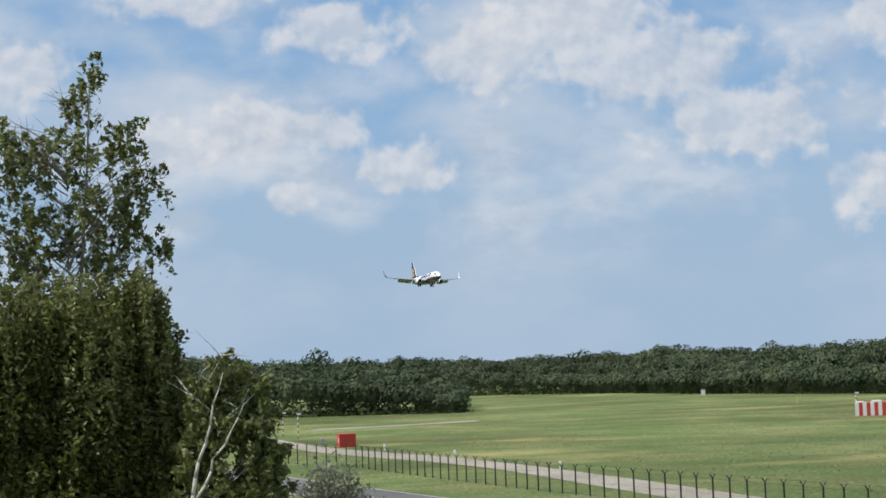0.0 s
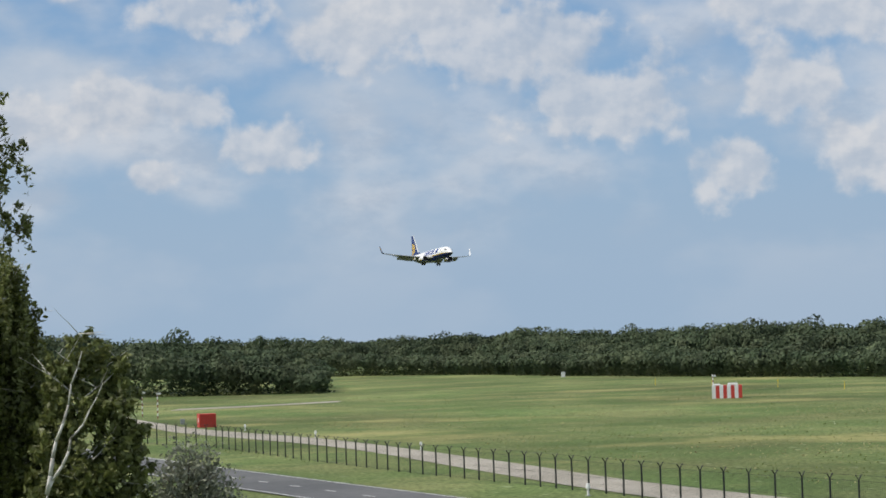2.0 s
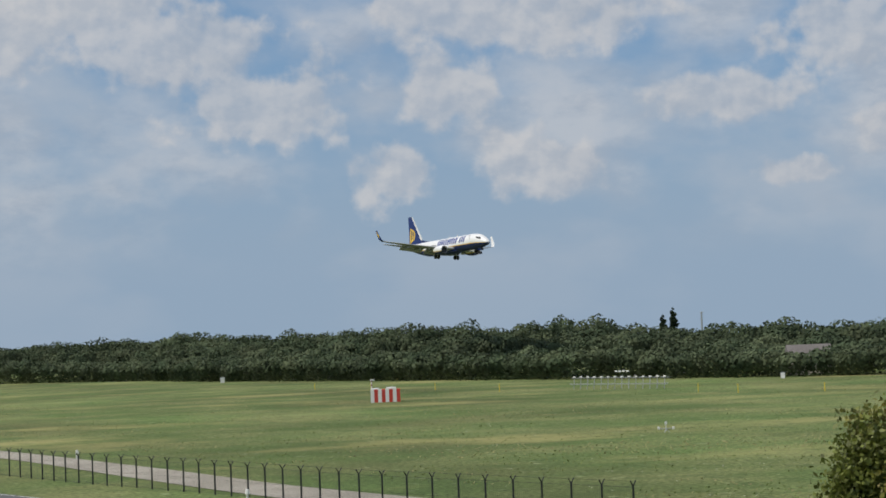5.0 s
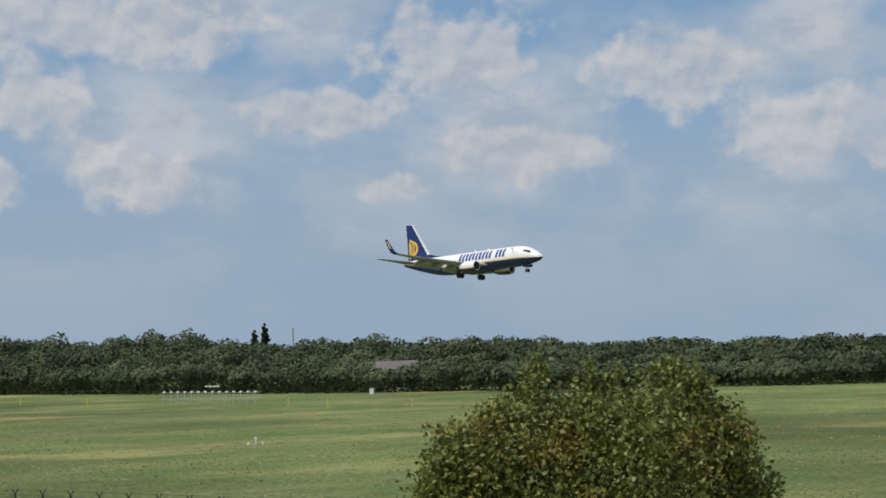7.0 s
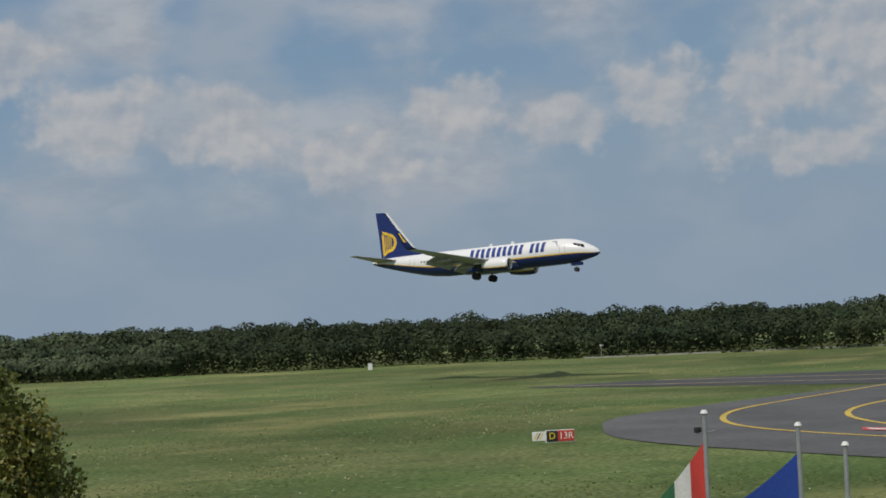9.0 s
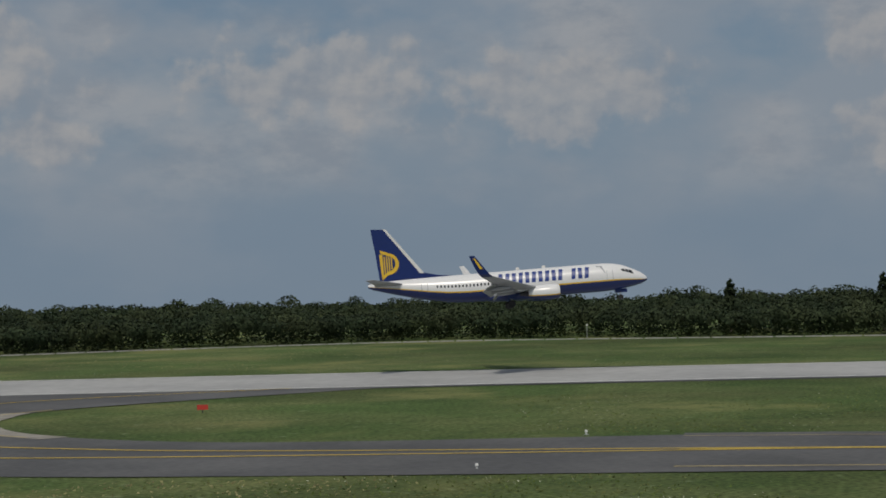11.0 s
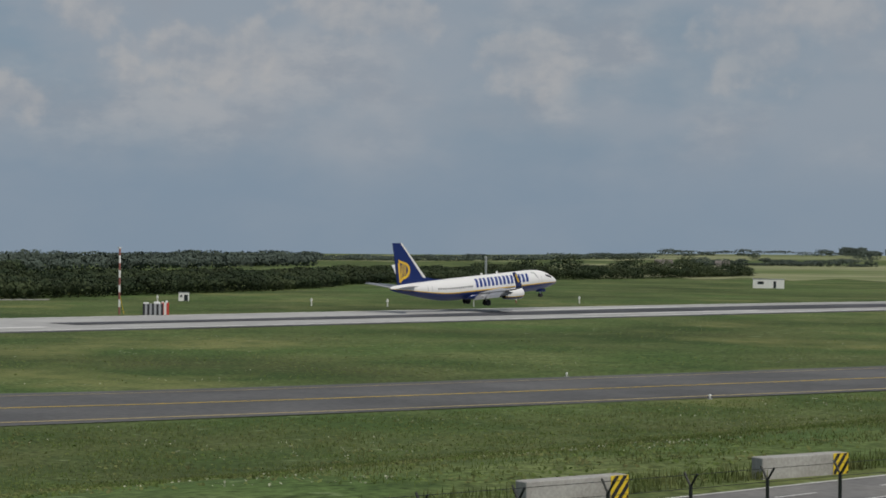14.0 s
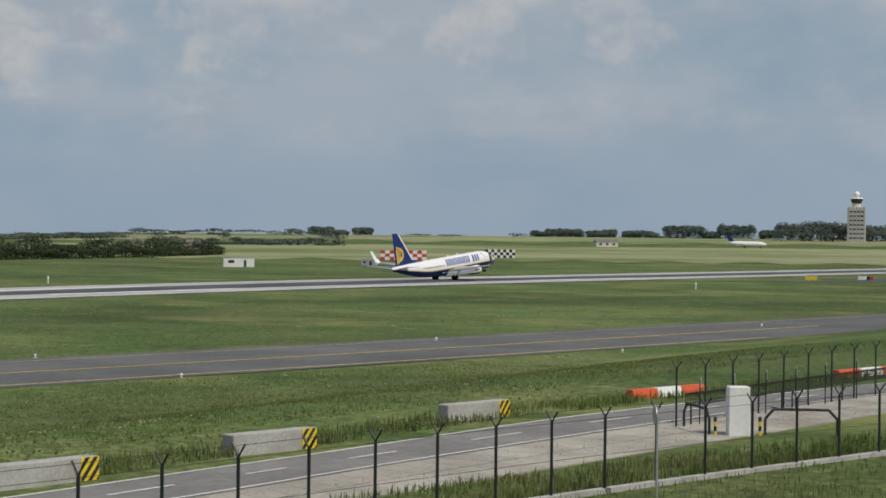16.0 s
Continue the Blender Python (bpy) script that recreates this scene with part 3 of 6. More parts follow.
tagged(part("kerb", loft(rings), CONCRETE), "pale concrete kerb under the perimeter fence", "kerb", "", "structure")

# far gravel track and the public road by the birches
g_u = along([(-42, 420), (-32.7, 350.8), (-23.1, 309.6), (-14.5, 281.0), (2.8, 240.0), (17.7, 189.1), (27, 153), (40, 118)])
g_l = along([(-41, 408), (-31.5, 337.8), (-21.4, 285.9), (-13.5, 263), (3.2, 222.0), (14.8, 176.0), (22, 148), (34, 112)])
sheet("gravel_track", [[tuple(a), tuple(b)] for a, b in zip(g_u, g_l)], GRAVEL, 0.05, "pale gravel track inside the perimeter fence", "road")
r_u = along([(-29, 243), (-17.3, 213.9), (-6.8, 188.0), (7.3, 154.9), (22, 122)])
r_l = along([(-33, 232), (-22.5, 204), (-12.5, 178.0), (0.8, 147), (15, 116)])
sheet("road", [[tuple(a), tuple(b)] for a, b in zip(r_u, r_l)], ASPHALT, 0.05, "grey asphalt public road outside the fence", "road")
for f in (0.04, 0.96):
    ribbon("edge_line", [a.lerp(b, f) for a, b in zip(r_u, r_l)], 0.15, WHITE_LINE, 0.07, "white edge line of the public road")
mid = [a.lerp(b, 0.5) for a, b in zip(r_u, r_l)]
for i in range(0, len(mid) - 1, 2):
    ribbon("centre_dash", [mid[i], mid[i].lerp(mid[i + 1], 0.6)], 0.15, WHITE_LINE, 0.07, "white centre dash of the public road")
tr = along([(-26, 372), (-10, 380), (6, 392)])
sheet("gravel_spur", [[tuple(p), (p.x + 1, p.y + 9)] for p in tr], GRAVEL, 0.05, "pale gravel spur in the grass", "road")


# ---- aeroplane ----
def aeroplane():
    """A twin-engined airliner, nose along +x, its base on the ground under the main wheels."""
    jet = empty("aeroplane", Matrix(), "white and navy twin-engined airliner landing with gear down", "aeroplane")
    ZC, XM = 3.3, 19.6
    prof = [(0.0, 0.04, 0.04, -0.62), (0.15, 0.28, 0.27, -0.6), (0.5, 0.56, 0.55, -0.55), (1.1, 0.86, 0.86, -0.45), (1.9, 1.15, 1.17, -0.33), (2.7, 1.38, 1.43, -0.21), (3.6, 1.58, 1.68, -0.10),
            (4.8, 1.76, 1.88, -0.03), (6.2, 1.86, 1.98, 0.0), (7.6, 1.88, 2.0, 0.0), (16, 1.88, 2.0, 0.0), (25.5, 1.88, 2.0, 0.0), (28, 1.82, 1.9, 0.10), (30.5, 1.66, 1.66, 0.32),
            (33, 1.38, 1.35, 0.60), (35.3, 1.05, 1.03, 0.88), (37.3, 0.68, 0.72, 1.12), (38.6, 0.40, 0.46, 1.26), (39.3, 0.18, 0.22, 1.33)]

    top = []
    for X, w, h, z in prof:
        lift = 6 * smooth(27, 38, X)
        a0, a1 = -13 + lift, 193 - lift
        top.append([(XM - X, w * math.cos(radians(a)), ZC + z + h * math.sin(radians(a))) for a in (a0 + (a1 - a0) * i / 30 for i in range(31))])
    part("fuselage", loft(top, close=False, caps=False), FUSELAGE_WHITE, jet, flat=False)

    def band(a0, a1, k, out):
        rings = []
        for X, w, h, z in prof:
            lift = 6 * smooth(27, 38, X)
            rings.append([(XM - X, (w + out) * math.cos(radians(a)), ZC + z + (h + out) * math.sin(radians(a))) for a in (a0 + lift + (a1 - a0) * i / k for i in range(k + 1))])
        return rings

    low = []
    for X, w, h, z in prof:
        lift = 6 * smooth(27, 38, X)
        a0, a1 = -17 + lift, -163 - lift
        low.append([(XM - X, w * math.cos(radians(a)), ZC + z + h * math.sin(radians(a))) for a in (a0 + (a1 - a0) * i / 16 for i in range(17))])
    part("belly", loft(low, close=False, caps=False), NAVY, jet, "navy painted belly", flat=False)
    for sgn in (1, -1):
        rings = [[(x, sgn * y, z) for x, y, z in r] for r in band(-18, -12.5, 2, 0.012)]
        part("stripe", loft(rings[2:], close=False, caps=False), GOLD, jet, "golden stripe along the hull", flat=False)
    # blended wing-root fairing
    ring = []
    for X, w, d in ((12.2, 0.3, 0.1), (13.6, 1.7, 0.35), (16, 2.1, 0.5), (20, 2.1, 0.5), (22.3, 1.5, 0.3), (23.6, 0.3, 0.1)):
        ring.append([(XM - X, w * math.cos(a), ZC - 1.55 + (d + 0.25) * math.sin(a)) for a in (2 * math.pi * i / 16 for i in range(16))])
    part("wing_fairing", loft(ring), NAVY, jet, flat=False)

    def foil(chord_x, le, te, y, z, t):
        pts = []
        c = te - le
        for f, u in ((0, 0), (0.04, 0.45), (0.15, 0.85), (0.35, 1.0), (0.65, 0.7), (1, 0.04)):
            pts.append((XM - (le + f * c), y, z + u * t * c * 0.55))
        for f, u in ((1, -0.04), (0.65, -0.35), (0.35, -0.6), (0.15, -0.55), (0.04, -0.3)):
            pts.append((XM - (le + f * c), y, z + u * t * c * 0.55))
        return pts

    for sgn in (1, -1):
        secs = [(12.9, 20.7, 1.2, 2.15, 0.14), (13.6, 20.6, 2.0, 2.25, 0.14), (16.4, 21.1, 5.6, 2.66, 0.12), (19.6, 22.6, 11.6, 3.42, 0.11), (22.5, 24.1, 16.3, 4.2, 0.10)]
        wing = part("wing", loft([foil(0, a, b, sgn * y, z, t) for a, b, y, z, t in secs]), WING_GREY, jet, "grey swept wing with drooped flaps", flat=False)
        wl = [(22.55, 24.1, 16.3, 4.2), (23.1, 24.5, 16.75, 4.55), (23.8, 25.0, 17.0, 5.5), (24.95, 25.65, 17.2, 7.1)]
        rr = []
        for a, b, y, z in wl:
            rr.append([(XM - a, sgn * y, z), (XM - (a + b) / 2, sgn * (y - 0.06), z), (XM - b, sgn * y, z), (XM - (a + b) / 2, sgn * (y + 0.06), z)])
        wlet = part("winglet", loft(rr), NAVY if sgn < 0 else FUSELAGE_WHITE, wing, "upturned blended winglet")
        if sgn < 0:
            bm = bmesh.new()
            q = [(23.95, 17.0, 5.3), (24.35, 17.02, 5.3), (25.15, 17.2, 6.75), (24.9, 17.2, 6.75)]
            bm.faces.new([bm.verts.new((XM - a, sgn * (y + 0.06), z)) for a, y, z in q])
            part("winglet_stripe", bm, GOLD, wing, "golden panel on the winglet")
        # drooped flaps in two spans, each a slotted slab
        for y0, y1, x0, x1, z0, z1 in ((2.1, 5.3, 20.5, 20.75, 2.15, 2.5), (5.9, 11.4, 21.0, 22.4, 2.62, 3.3)):
            for k, (c, dz) in enumerate(((0.95, -0.42), (0.55, -0.52))):
                sh, dz0 = (0, 0) if k == 0 else (0.95, -0.45)
                bm = bmesh.new()
                v = []
                for y, x, z in ((y0, x0, z0), (y1, x1, z1)):
                    for th in (0.05, -0.05):
                        v.append([bm.verts.new((XM - x - sh, sgn * y, z + dz0 + th)), bm.verts.new((XM - x - sh - c, sgn * y, z + dz0 + dz + th * 0.3))])
                for a, b in ((v[0], v[2]), (v[1], v[3])):
                    bm.faces.new((a[0], a[1], b[1], b[0]))
                bm.faces.new((v[0][0], v[1][0], v[3][0], v[2][0]))
                bm.faces.new((v[0][1], v[1][1], v[3][1], v[2][1]))
                bm.faces.new((v[0][0], v[0][1], v[1][1], v[1][0]))
                bm.faces.new((v[2][0], v[2][1], v[3][1], v[3][0]))
                bmesh.ops.recalc_face_normals(bm, faces=bm.faces)
                part("flap", bm, WING_GREY, wing)
        for y, x, z in ((4.4, 20.6, 2.1), (7.7, 20.9, 2.4), (10.4, 21.4, 2.75)):
            rr = []
            for f, r in ((-1.6, 0.05), (-1.0, 0.2), (0, 0.26), (0.9, 0.2), (1.9, 0.04)):
                rr.append([(XM - x - f, sgn * y + r * math.cos(a), z - 0.12 * max(f, 0) + r * 1.2 * math.sin(a)) for a in (2 * math.pi * i / 8 for i in range(8))])
            part("flap_track_fairing", loft(rr), WING_GREY, wing, flat=False)
        # tailplane
        st = [(34.2, 38.3, 0.5, ZC + 1.25), (35.4, 38.6, 2.6, ZC + 1.5), (38.4, 39.6, 7.15, ZC + 2.0)]
        part("tailplane", loft([foil(0, a, b, sgn * y, z, 0.1) for a, b, y, z in st]), WING_GREY, jet, "grey horizontal tailplane", flat=False)
        # engine
        ye, ze = sgn * 4.83, 1.80
        nac = [(12.95, 0.86), (13.1, 1.0), (13.55, 1.08), (14.4, 1.10), (15.6, 1.04), (16.7, 0.88), (17.3, 0.74)]

        def cowl(a0, a1, k, out=0.0):
            return [[(XM - X, ye + (r + out) * math.cos(radians(a)), ze + (r + out) * math.sin(radians(a)) * (0.94 if a < 0 else 1)) for a in (a0 + (a1 - a0) * i / k for i in range(k + 1))] for X, r in nac]
        eng = part("engine", loft(cowl(-20, 200, 18), close=False, caps=False), FUSELAGE_WHITE, jet, "white engine cowling with golden line", flat=False)
        part("lower_cowling", loft(cowl(-160, -29, 12), close=False, caps=False), NAVY, eng, "navy lower cowling", flat=False)
        for a0, a1 in ((-29, -20), (-160, -151)):
            part("cowling_stripe", loft(cowl(a0, a1, 1, 0.008), close=False, caps=False), GOLD, eng, "golden stripe", flat=False)
        lip = []
        for X, r in ((12.97, 0.90), (12.91, 0.86), (12.97, 0.80), (13.45, 0.76), (13.85, 0.76)):
            lip.append([(XM - X, ye + r * math.cos(a), ze + r * math.sin(a)) for a in (2 * math.pi * i / 24 for i in range(24))])
        part("intake_lip", loft(lip, caps=False), BARE_METAL, eng, "polished metal intake lip", flat=False)
        bm = bmesh.new()
        bmesh.ops.create_circle(bm, cap_ends=True, segments=24, radius=0.78, matrix=Matrix.Translation((XM - 13.8, ye, ze)) @ Matrix.Rotation(radians(90), 4, "Y"))
        rod(bm, (XM - 13.75, ye, ze), (XM - 13.4, ye, ze), 0.22, 0.02, 12)
        part("fan", bm, DARK_METAL, eng, "dark fan with spinner")
        bm = rod(bmesh.new(), (XM - 17.0, ye, ze), (XM - 18.5, ye, ze), 0.5, 0.22, 16)
        part("exhaust", bm, DARK_METAL, eng, "dark exhaust cone")
        rr = [[(XM - X, ye - 0.14, z0), (XM - X, ye + 0.14, z0), (XM - X, ye + 0.14, z1), (XM - X, ye - 0.14, z1)] for X, z0, z1 in ((14.3, 2.6, 2.86), (16.6, 2.3, 2.85), (18.8, 2.2, 2.65))]
        part("pylon", loft(rr), FUSELAGE_WHITE, jet)
        # main gear
        bm = rod(bmesh.new(), (0, sgn * 2.86, 0.5), (0.1, sgn * 2.7, 2.35), 0.13, 0.15, 10)
        rod(bm, (0, sgn * 2.86, 1.0), (0.1, sgn * 1.5, 1.9), 0.07)
        rod(bm, (0, sgn * 2.3, 0.56), (0, sgn * 3.42, 0.56), 0.08)
        leg = part("main_gear", bm, WHITE_PAINT, jet, "white main gear leg")
        for dy in (-0.43, 0.43):
            bm = bmesh.new()
            rings = []
            for yy, r in ((-0.2, 0.40), (-0.19, 0.5), (-0.12, 0.56), (0.12, 0.56), (0.19, 0.5), (0.2, 0.40)):
                rings.append([(r * math.cos(a), sgn * 2.86 + dy + yy, 0.56 + r * math.sin(a)) for a in (2 * math.pi * i / 20 for i in range(20))])
            bm.free()
            wh = part("wheel", loft(rings), BLACK, leg, "black main wheel tyre", flat=False)
        bm = box(bmesh.new(), 1.2, 0.06, 1.0, Matrix.Translation((0.1, sgn * 3.1, 1.75)))
        part("gear_door", bm, NAVY, jet)
    # nose gear
    bm = rod(bmesh.new(), (15.6, 0, 0.35), (15.5, 0, 1.9), 0.08, 0.1)
    rod(bm, (15.6, -0.3, 0.36), (15.6, 0.3, 0.36), 0.05)
    leg = part("nose_gear", bm, WHITE_PAINT, jet, "white nose gear leg")
    for dy in (-0.22, 0.22):
        part("wheel", rod(bmesh.new(), (15.6, dy - 0.1, 0.36), (15.6, dy + 0.1, 0.36), 0.35, 0.35, 16), BLACK, leg, "black nose wheel tyre")
    for dy in (-0.38, 0.38):
        part("gear_door", box(bmesh.new(), 1.7, 0.04, 0.5, Matrix.Translation((15.7, dy, 1.25))), NAVY, jet)
    # fin with rudder and golden emblem
    def slab(pts, t, y=0.0):
        return loft([[(XM - X, y + s * t(X, z), z) for X, z in pts] for s in (-1, 1)])
    th = lambda X, z: 0.17 * (1 - (z - 4.6) / 10)
    fin = part("fin", slab([(31.0, 5.15), (36.4, 12.5), (38.4, 12.62), (37.95, 9.0), (37.6, 5.0), (34, 4.6)], th), NAVY, jet, "navy tail fin")
    part("dorsal_fin", slab([(26.6, 5.2), (29.5, 5.55), (31.6, 6.1), (33.6, 6.2), (33.6, 4.9), (28, 5.0)], lambda X, z: 0.12), NAVY, jet)
    part("leading_edge", slab([(31.3, 5.95), (36.3, 12.52), (36.68, 12.56), (31.95, 6.0)], lambda X, z: th(X, z) + 0.02), WHITE_PAINT, fin, "bright leading edge")
    for s in (-1, 1):
        # emblem: a plain bowed golden shape with upright bars
        def ring_piece(name, pts, material):
            bm = bmesh.new()
            bm.faces.new([bm.verts.new((XM - X, s * (th(X, z) + 0.02), z)) for X, z in pts])
            part(name, bm, material, fin, "plain golden shape on the fin")
        arc = [(36.35 - 1.6 * math.sin(a), 7.6 + 1.55 * math.cos(a)) for a in (math.pi * i / 10 for i in range(11))]
        inn = [(36.4 - 1.15 * math.sin(a), 7.65 + 1.1 * math.cos(a)) for a in (math.pi * (10 - i) / 10 for i in range(11))]
        for i in range(10):
            ring_piece("emblem", [arc[i], arc[i + 1], inn[9 - i], inn[10 - i]], GOLD)
        ring_piece("emblem", [(37.35, 9.6), (36.2, 9.2), (36.2, 8.75), (37.2, 9.1)], GOLD)
        ring_piece("emblem", [(37.45, 9.05), (37.0, 8.95), (36.95, 5.75), (37.25, 5.45)], GOLD)
        ring_piece("emblem", [(36.4, 6.5), (36.35, 6.05), (37.2, 5.4), (37.2, 5.9)], GOLD)
        for i in range(4):
            ring_piece("emblem_bar", [(36.85 - 0.33 * i, 8.7), (36.68 - 0.33 * i, 8.7), (36.68 - 0.33 * i, 6.3 + 0.2 * i), (36.85 - 0.33 * i, 6.1 + 0.2 * i)], GOLD)
    # cabin windows, doors, lettering bars and cockpit panes on both sides
    def skin(X, a, s, out):
        for p, q in zip(prof, prof[1:]):
            if p[0] <= X <= q[0]:
                f = (X - p[0]) / (q[0] - p[0])
                w, h, z = (p[i] + (q[i] - p[i]) * f for i in (1, 2, 3))
                return Vector((XM - X, s * (w + out) * math.cos(radians(a)), ZC + z + (h + out) * math.sin(radians(a))))

    def decal(name, quad, material, s, parent=None, label="", out=0.015):
        bm = bmesh.new()
        k, rows = 2, max(1, round(abs(quad[0][1] - quad[3][1]) / 8))
        grid = []
        for j in range(rows + 1):
            v = j / rows
            (x0, a0), (x1, a1) = ((p[0] + (q[0] - p[0]) * v, p[1] + (q[1] - p[1]) * v) for p, q in ((quad[0], quad[3]), (quad[1], quad[2])))
            grid.append([bm.verts.new(skin(x0 + (x1 - x0) * i / k, a0 + (a1 - a0) * i / k, s, out)) for i in range(k + 1)])
        for g, h in zip(grid, grid[1:]):
            for i in range(k):
                bm.faces.new((g[i], g[i + 1], h[i + 1], h[i]))
        return part(name, bm, material, parent or jet, label)
    for s in (1, -1):
        for i in range(46):
            X = 6.6 + 0.51 * i
            if X < 21.6:
                continue
            decal("cabin_window", [(X, 15), (X + 0.24, 15), (X + 0.24, 5), (X, 5)], DARK_WINDOW, s, out=0.02)
        for X in (5.0, 31.0):
            decal("door_seam", [(X, 28), (X + 0.06, 28), (X + 0.06, -20), (X, -20)], WING_GREY, s)
            decal("door_seam", [(X + 0.85, 28), (X + 0.91, 28), (X + 0.91, -20), (X + 0.85, -20)], WING_GREY, s)
        for k in range(3):
            X = 2.05 + 0.55 * k
            decal("cockpit_window", [(X + 0.22, 47 - 3 * k), (X + 0.68, 44 - 3 * k), (X + 0.5, 22 + 2 * k), (X, 22 + 2 * k)], GLASS, s, out=0.02)
        # plain leaning blue bars where the name stands
        for k in range(7):
            X = 19.55 - 1.86 * k if s < 0 else 7.9 + 1.86 * k
            d = -0.22 if s < 0 else 0.22
            for u, tilt in ((0.0, 0.0),) if k == 5 else ((0.0, 0.0), (0.86, 0.16)):
                x0 = X + 0.1 + u
                decal("name_bar", [(x0 + d + tilt, 51), (x0 + d + tilt + 0.56, 51), (x0 + 0.56, 2), (x0, 2)], LETTER_BLUE, s, label="plain blue bar of the painted name", out=0.03)
        decal("name_emblem", [(6.5, 52), (6.75, 48), (6.2, 16), (6.05, 18)], WING_GREY, s, label="pale grey bowed emblem behind the cockpit")
        decal("name_emblem", [(6.5, 52), (7.3, 54), (7.3, 48), (6.6, 46)], WING_GREY, s)
    for X in (14.5, 18.2):
        bm = box(bmesh.new(), 0.5, 0.05, 0.45, Matrix.Translation((XM - X, 0, ZC + 2.15)))
        part("antenna", bm, WHITE_PAINT, jet)
    return jet


jet = aeroplane()


# ---- woods round the airfield ----
def wood(name, line, depth, rows, height, gap, leaf, per, material, label, seed, front=0.72, sparse=0.0, steps=(0.83, 0.9, 0.96, 1.02, 1.09)):
    """A wood edge: uneven crowns in several rows behind a line, leaves on lumpy shells.
    height: pairs of azimuth and crown height along the edge."""
    rng = np.random.default_rng(seed)
    pts = spline(line, 12)
    seg = [(b - a).length for a, b in zip(pts, pts[1:])]
    total = sum(seg)
    cs, ns, ws = [], [], []
    for r in range(rows):
        d = 0.0
        rank = r / max(1, rows - 1)
        while d < total:
            q, i = d, 0
            while i < len(seg) - 1 and q > seg[i]:
                q -= seg[i]
                i += 1
            p = pts[i].lerp(pts[i + 1], min(1, q / seg[i]))
            out = p.normalized()
            off = depth * (r + rng.uniform(-0.35, 0.35)) / max(1, rows - 1) if rows > 1 else rng.uniform(0, depth)
            off = max(off, 0) + 2
            x, y = p.x + out.x * off, p.y + out.y * off
            full = np.interp(math.degrees(math.atan2(x, y)), [h[0] for h in height], [h[1] for h in height])
            grow = front + (1 - front) * smooth(0.15, 0.6, rank) + 0.05 * (rank - 0.5)
            hh = full * (grow + 0.16 * noise.noise((x * 0.025, y * 0.025, seed))) * rng.choice(steps, p=[0.22, 0.28, 0.3, 0.14, 0.06])
            wd = gap * rng.uniform(0.75, 1.25)
            k = int(per * (1.0 if r == 0 else 0.8))
            v = rng.normal(size=(k, 3))
            v[:, 2] = np.abs(v[:, 2]) * rng.choice((1, 1, -1, -1) if r == 0 else (1, 1, 1, -1), k)
            v /= np.linalg.norm(v, axis=1)[:, None]
            # lumpy shell: boughs each with its own bulge
            lob = rng.normal(size=(11, 3))
            lob[:, 2] = np.abs(lob[:, 2]) * 0.9
            lob /= np.linalg.norm(lob, axis=1)[:, None]
            hug = v @ lob.T
            best = hug.max(1)
            rad = (0.66 + 0.36 * np.clip(best, 0, 1) ** 5) * (1 - 0.4 * rng.random(k) ** 2)
            low = 0.0 if r == 0 else 0.25
            if r == 0:
                # undergrowth closes the edge down to the ground
                under = v[:, 2] < 0
                flat_ = np.hypot(v[:, 0], v[:, 1])[under]
                v[under, 0] *= 1.12 / flat_
                v[under, 1] *= 1.12 / flat_
                v[under, 2] = -rng.uniform(0, 1.45, under.sum())
            c = np.stack([x + v[:, 0] * rad * wd * 0.85, y + v[:, 1] * rad * wd * 0.85, land(x, y) + hh * (low + (1 - low) * (0.5 + 0.5 * v[:, 2] * rad))], 1)
            # each leaf spray faces out from the middle of its bough
            nn = v * 1.5 - lob[hug.argmax(1)] * 0.75 + rng.normal(size=(k, 3)) * 0.28
            cs.append(c)
            ns.append(nn / np.linalg.norm(nn, axis=1)[:, None])
            d += gap * rng.uniform(0.55, 0.95) + gap * sparse * rng.exponential(1.0)
    ob = quads(name, np.concatenate(cs), leaf, material, rng=rng, normals=np.concatenate(ns), aspect=1.25)
    return tagged(ob, label, "woodland", "", "stuff")


wood("woodland", [(-140, 500), (-44, 483), (-6, 470), (4.5, 466)], 60, 6, [(-8, 17.5), (-4, 16.2), (-2.3, 13.4), (-0.5, 10.0), (0.8, 6.2)], 7.0, 0.72, 900, LEAF_WOOD, "dense dark green wood at the field's edge", 3, 0.8)
wood("woodland", [(-70, 760), (45, 665), (75, 590), (128, 470), (178, 383), (215, 352), (252, 315)], 70, 6, [(2, 14.0), (14, 14.3), (19, 13.2), (25, 12.0), (30, 10.2), (38, 9.6)], 6.5, 0.68, 760, LEAF_WOOD, "long dark green belt of trees behind the airfield", 4, 0.56)
# the next three belts use the leaf colour darkened for cloud shade
wood("woodland", [(252, 315), (290, 284), (318, 250), (345, 207), (404, 167), (446, 112), (436, 36), (425, -20), (410, -90)], 80, 6, [(38, 9.7), (60, 9.6), (84, 10.0), (91, 9.6), (97, 7.6), (108, 6.2)], 6.0, 0.58, 720, LEAF_SHADED, "long dark green belt of trees behind the runway", 5, 0.78)
wood("woodland", [(410, -90), (450, -145), (490, -185), (560, -232), (600, -290)], 40, 4, [(100, 6.0), (112, 5.4), (116, 5.0)], 6.5, 0.55, 460, LEAF_SHADED, "dark trees thinning out towards open fields", 6)
wood("tree_line", [(600, -290), (640, -340), (700, -430), (763, -508)], 14, 2, [(112, 5.0), (116, 6.2), (119.6, 7.6), (122, 7.0), (123.5, 5.0)], 7, 0.5, 460, LEAF_SHADED, "uneven row of dark trees and shrubs by a field", 7, steps=(0.55, 0.75, 0.95, 1.15, 1.4))
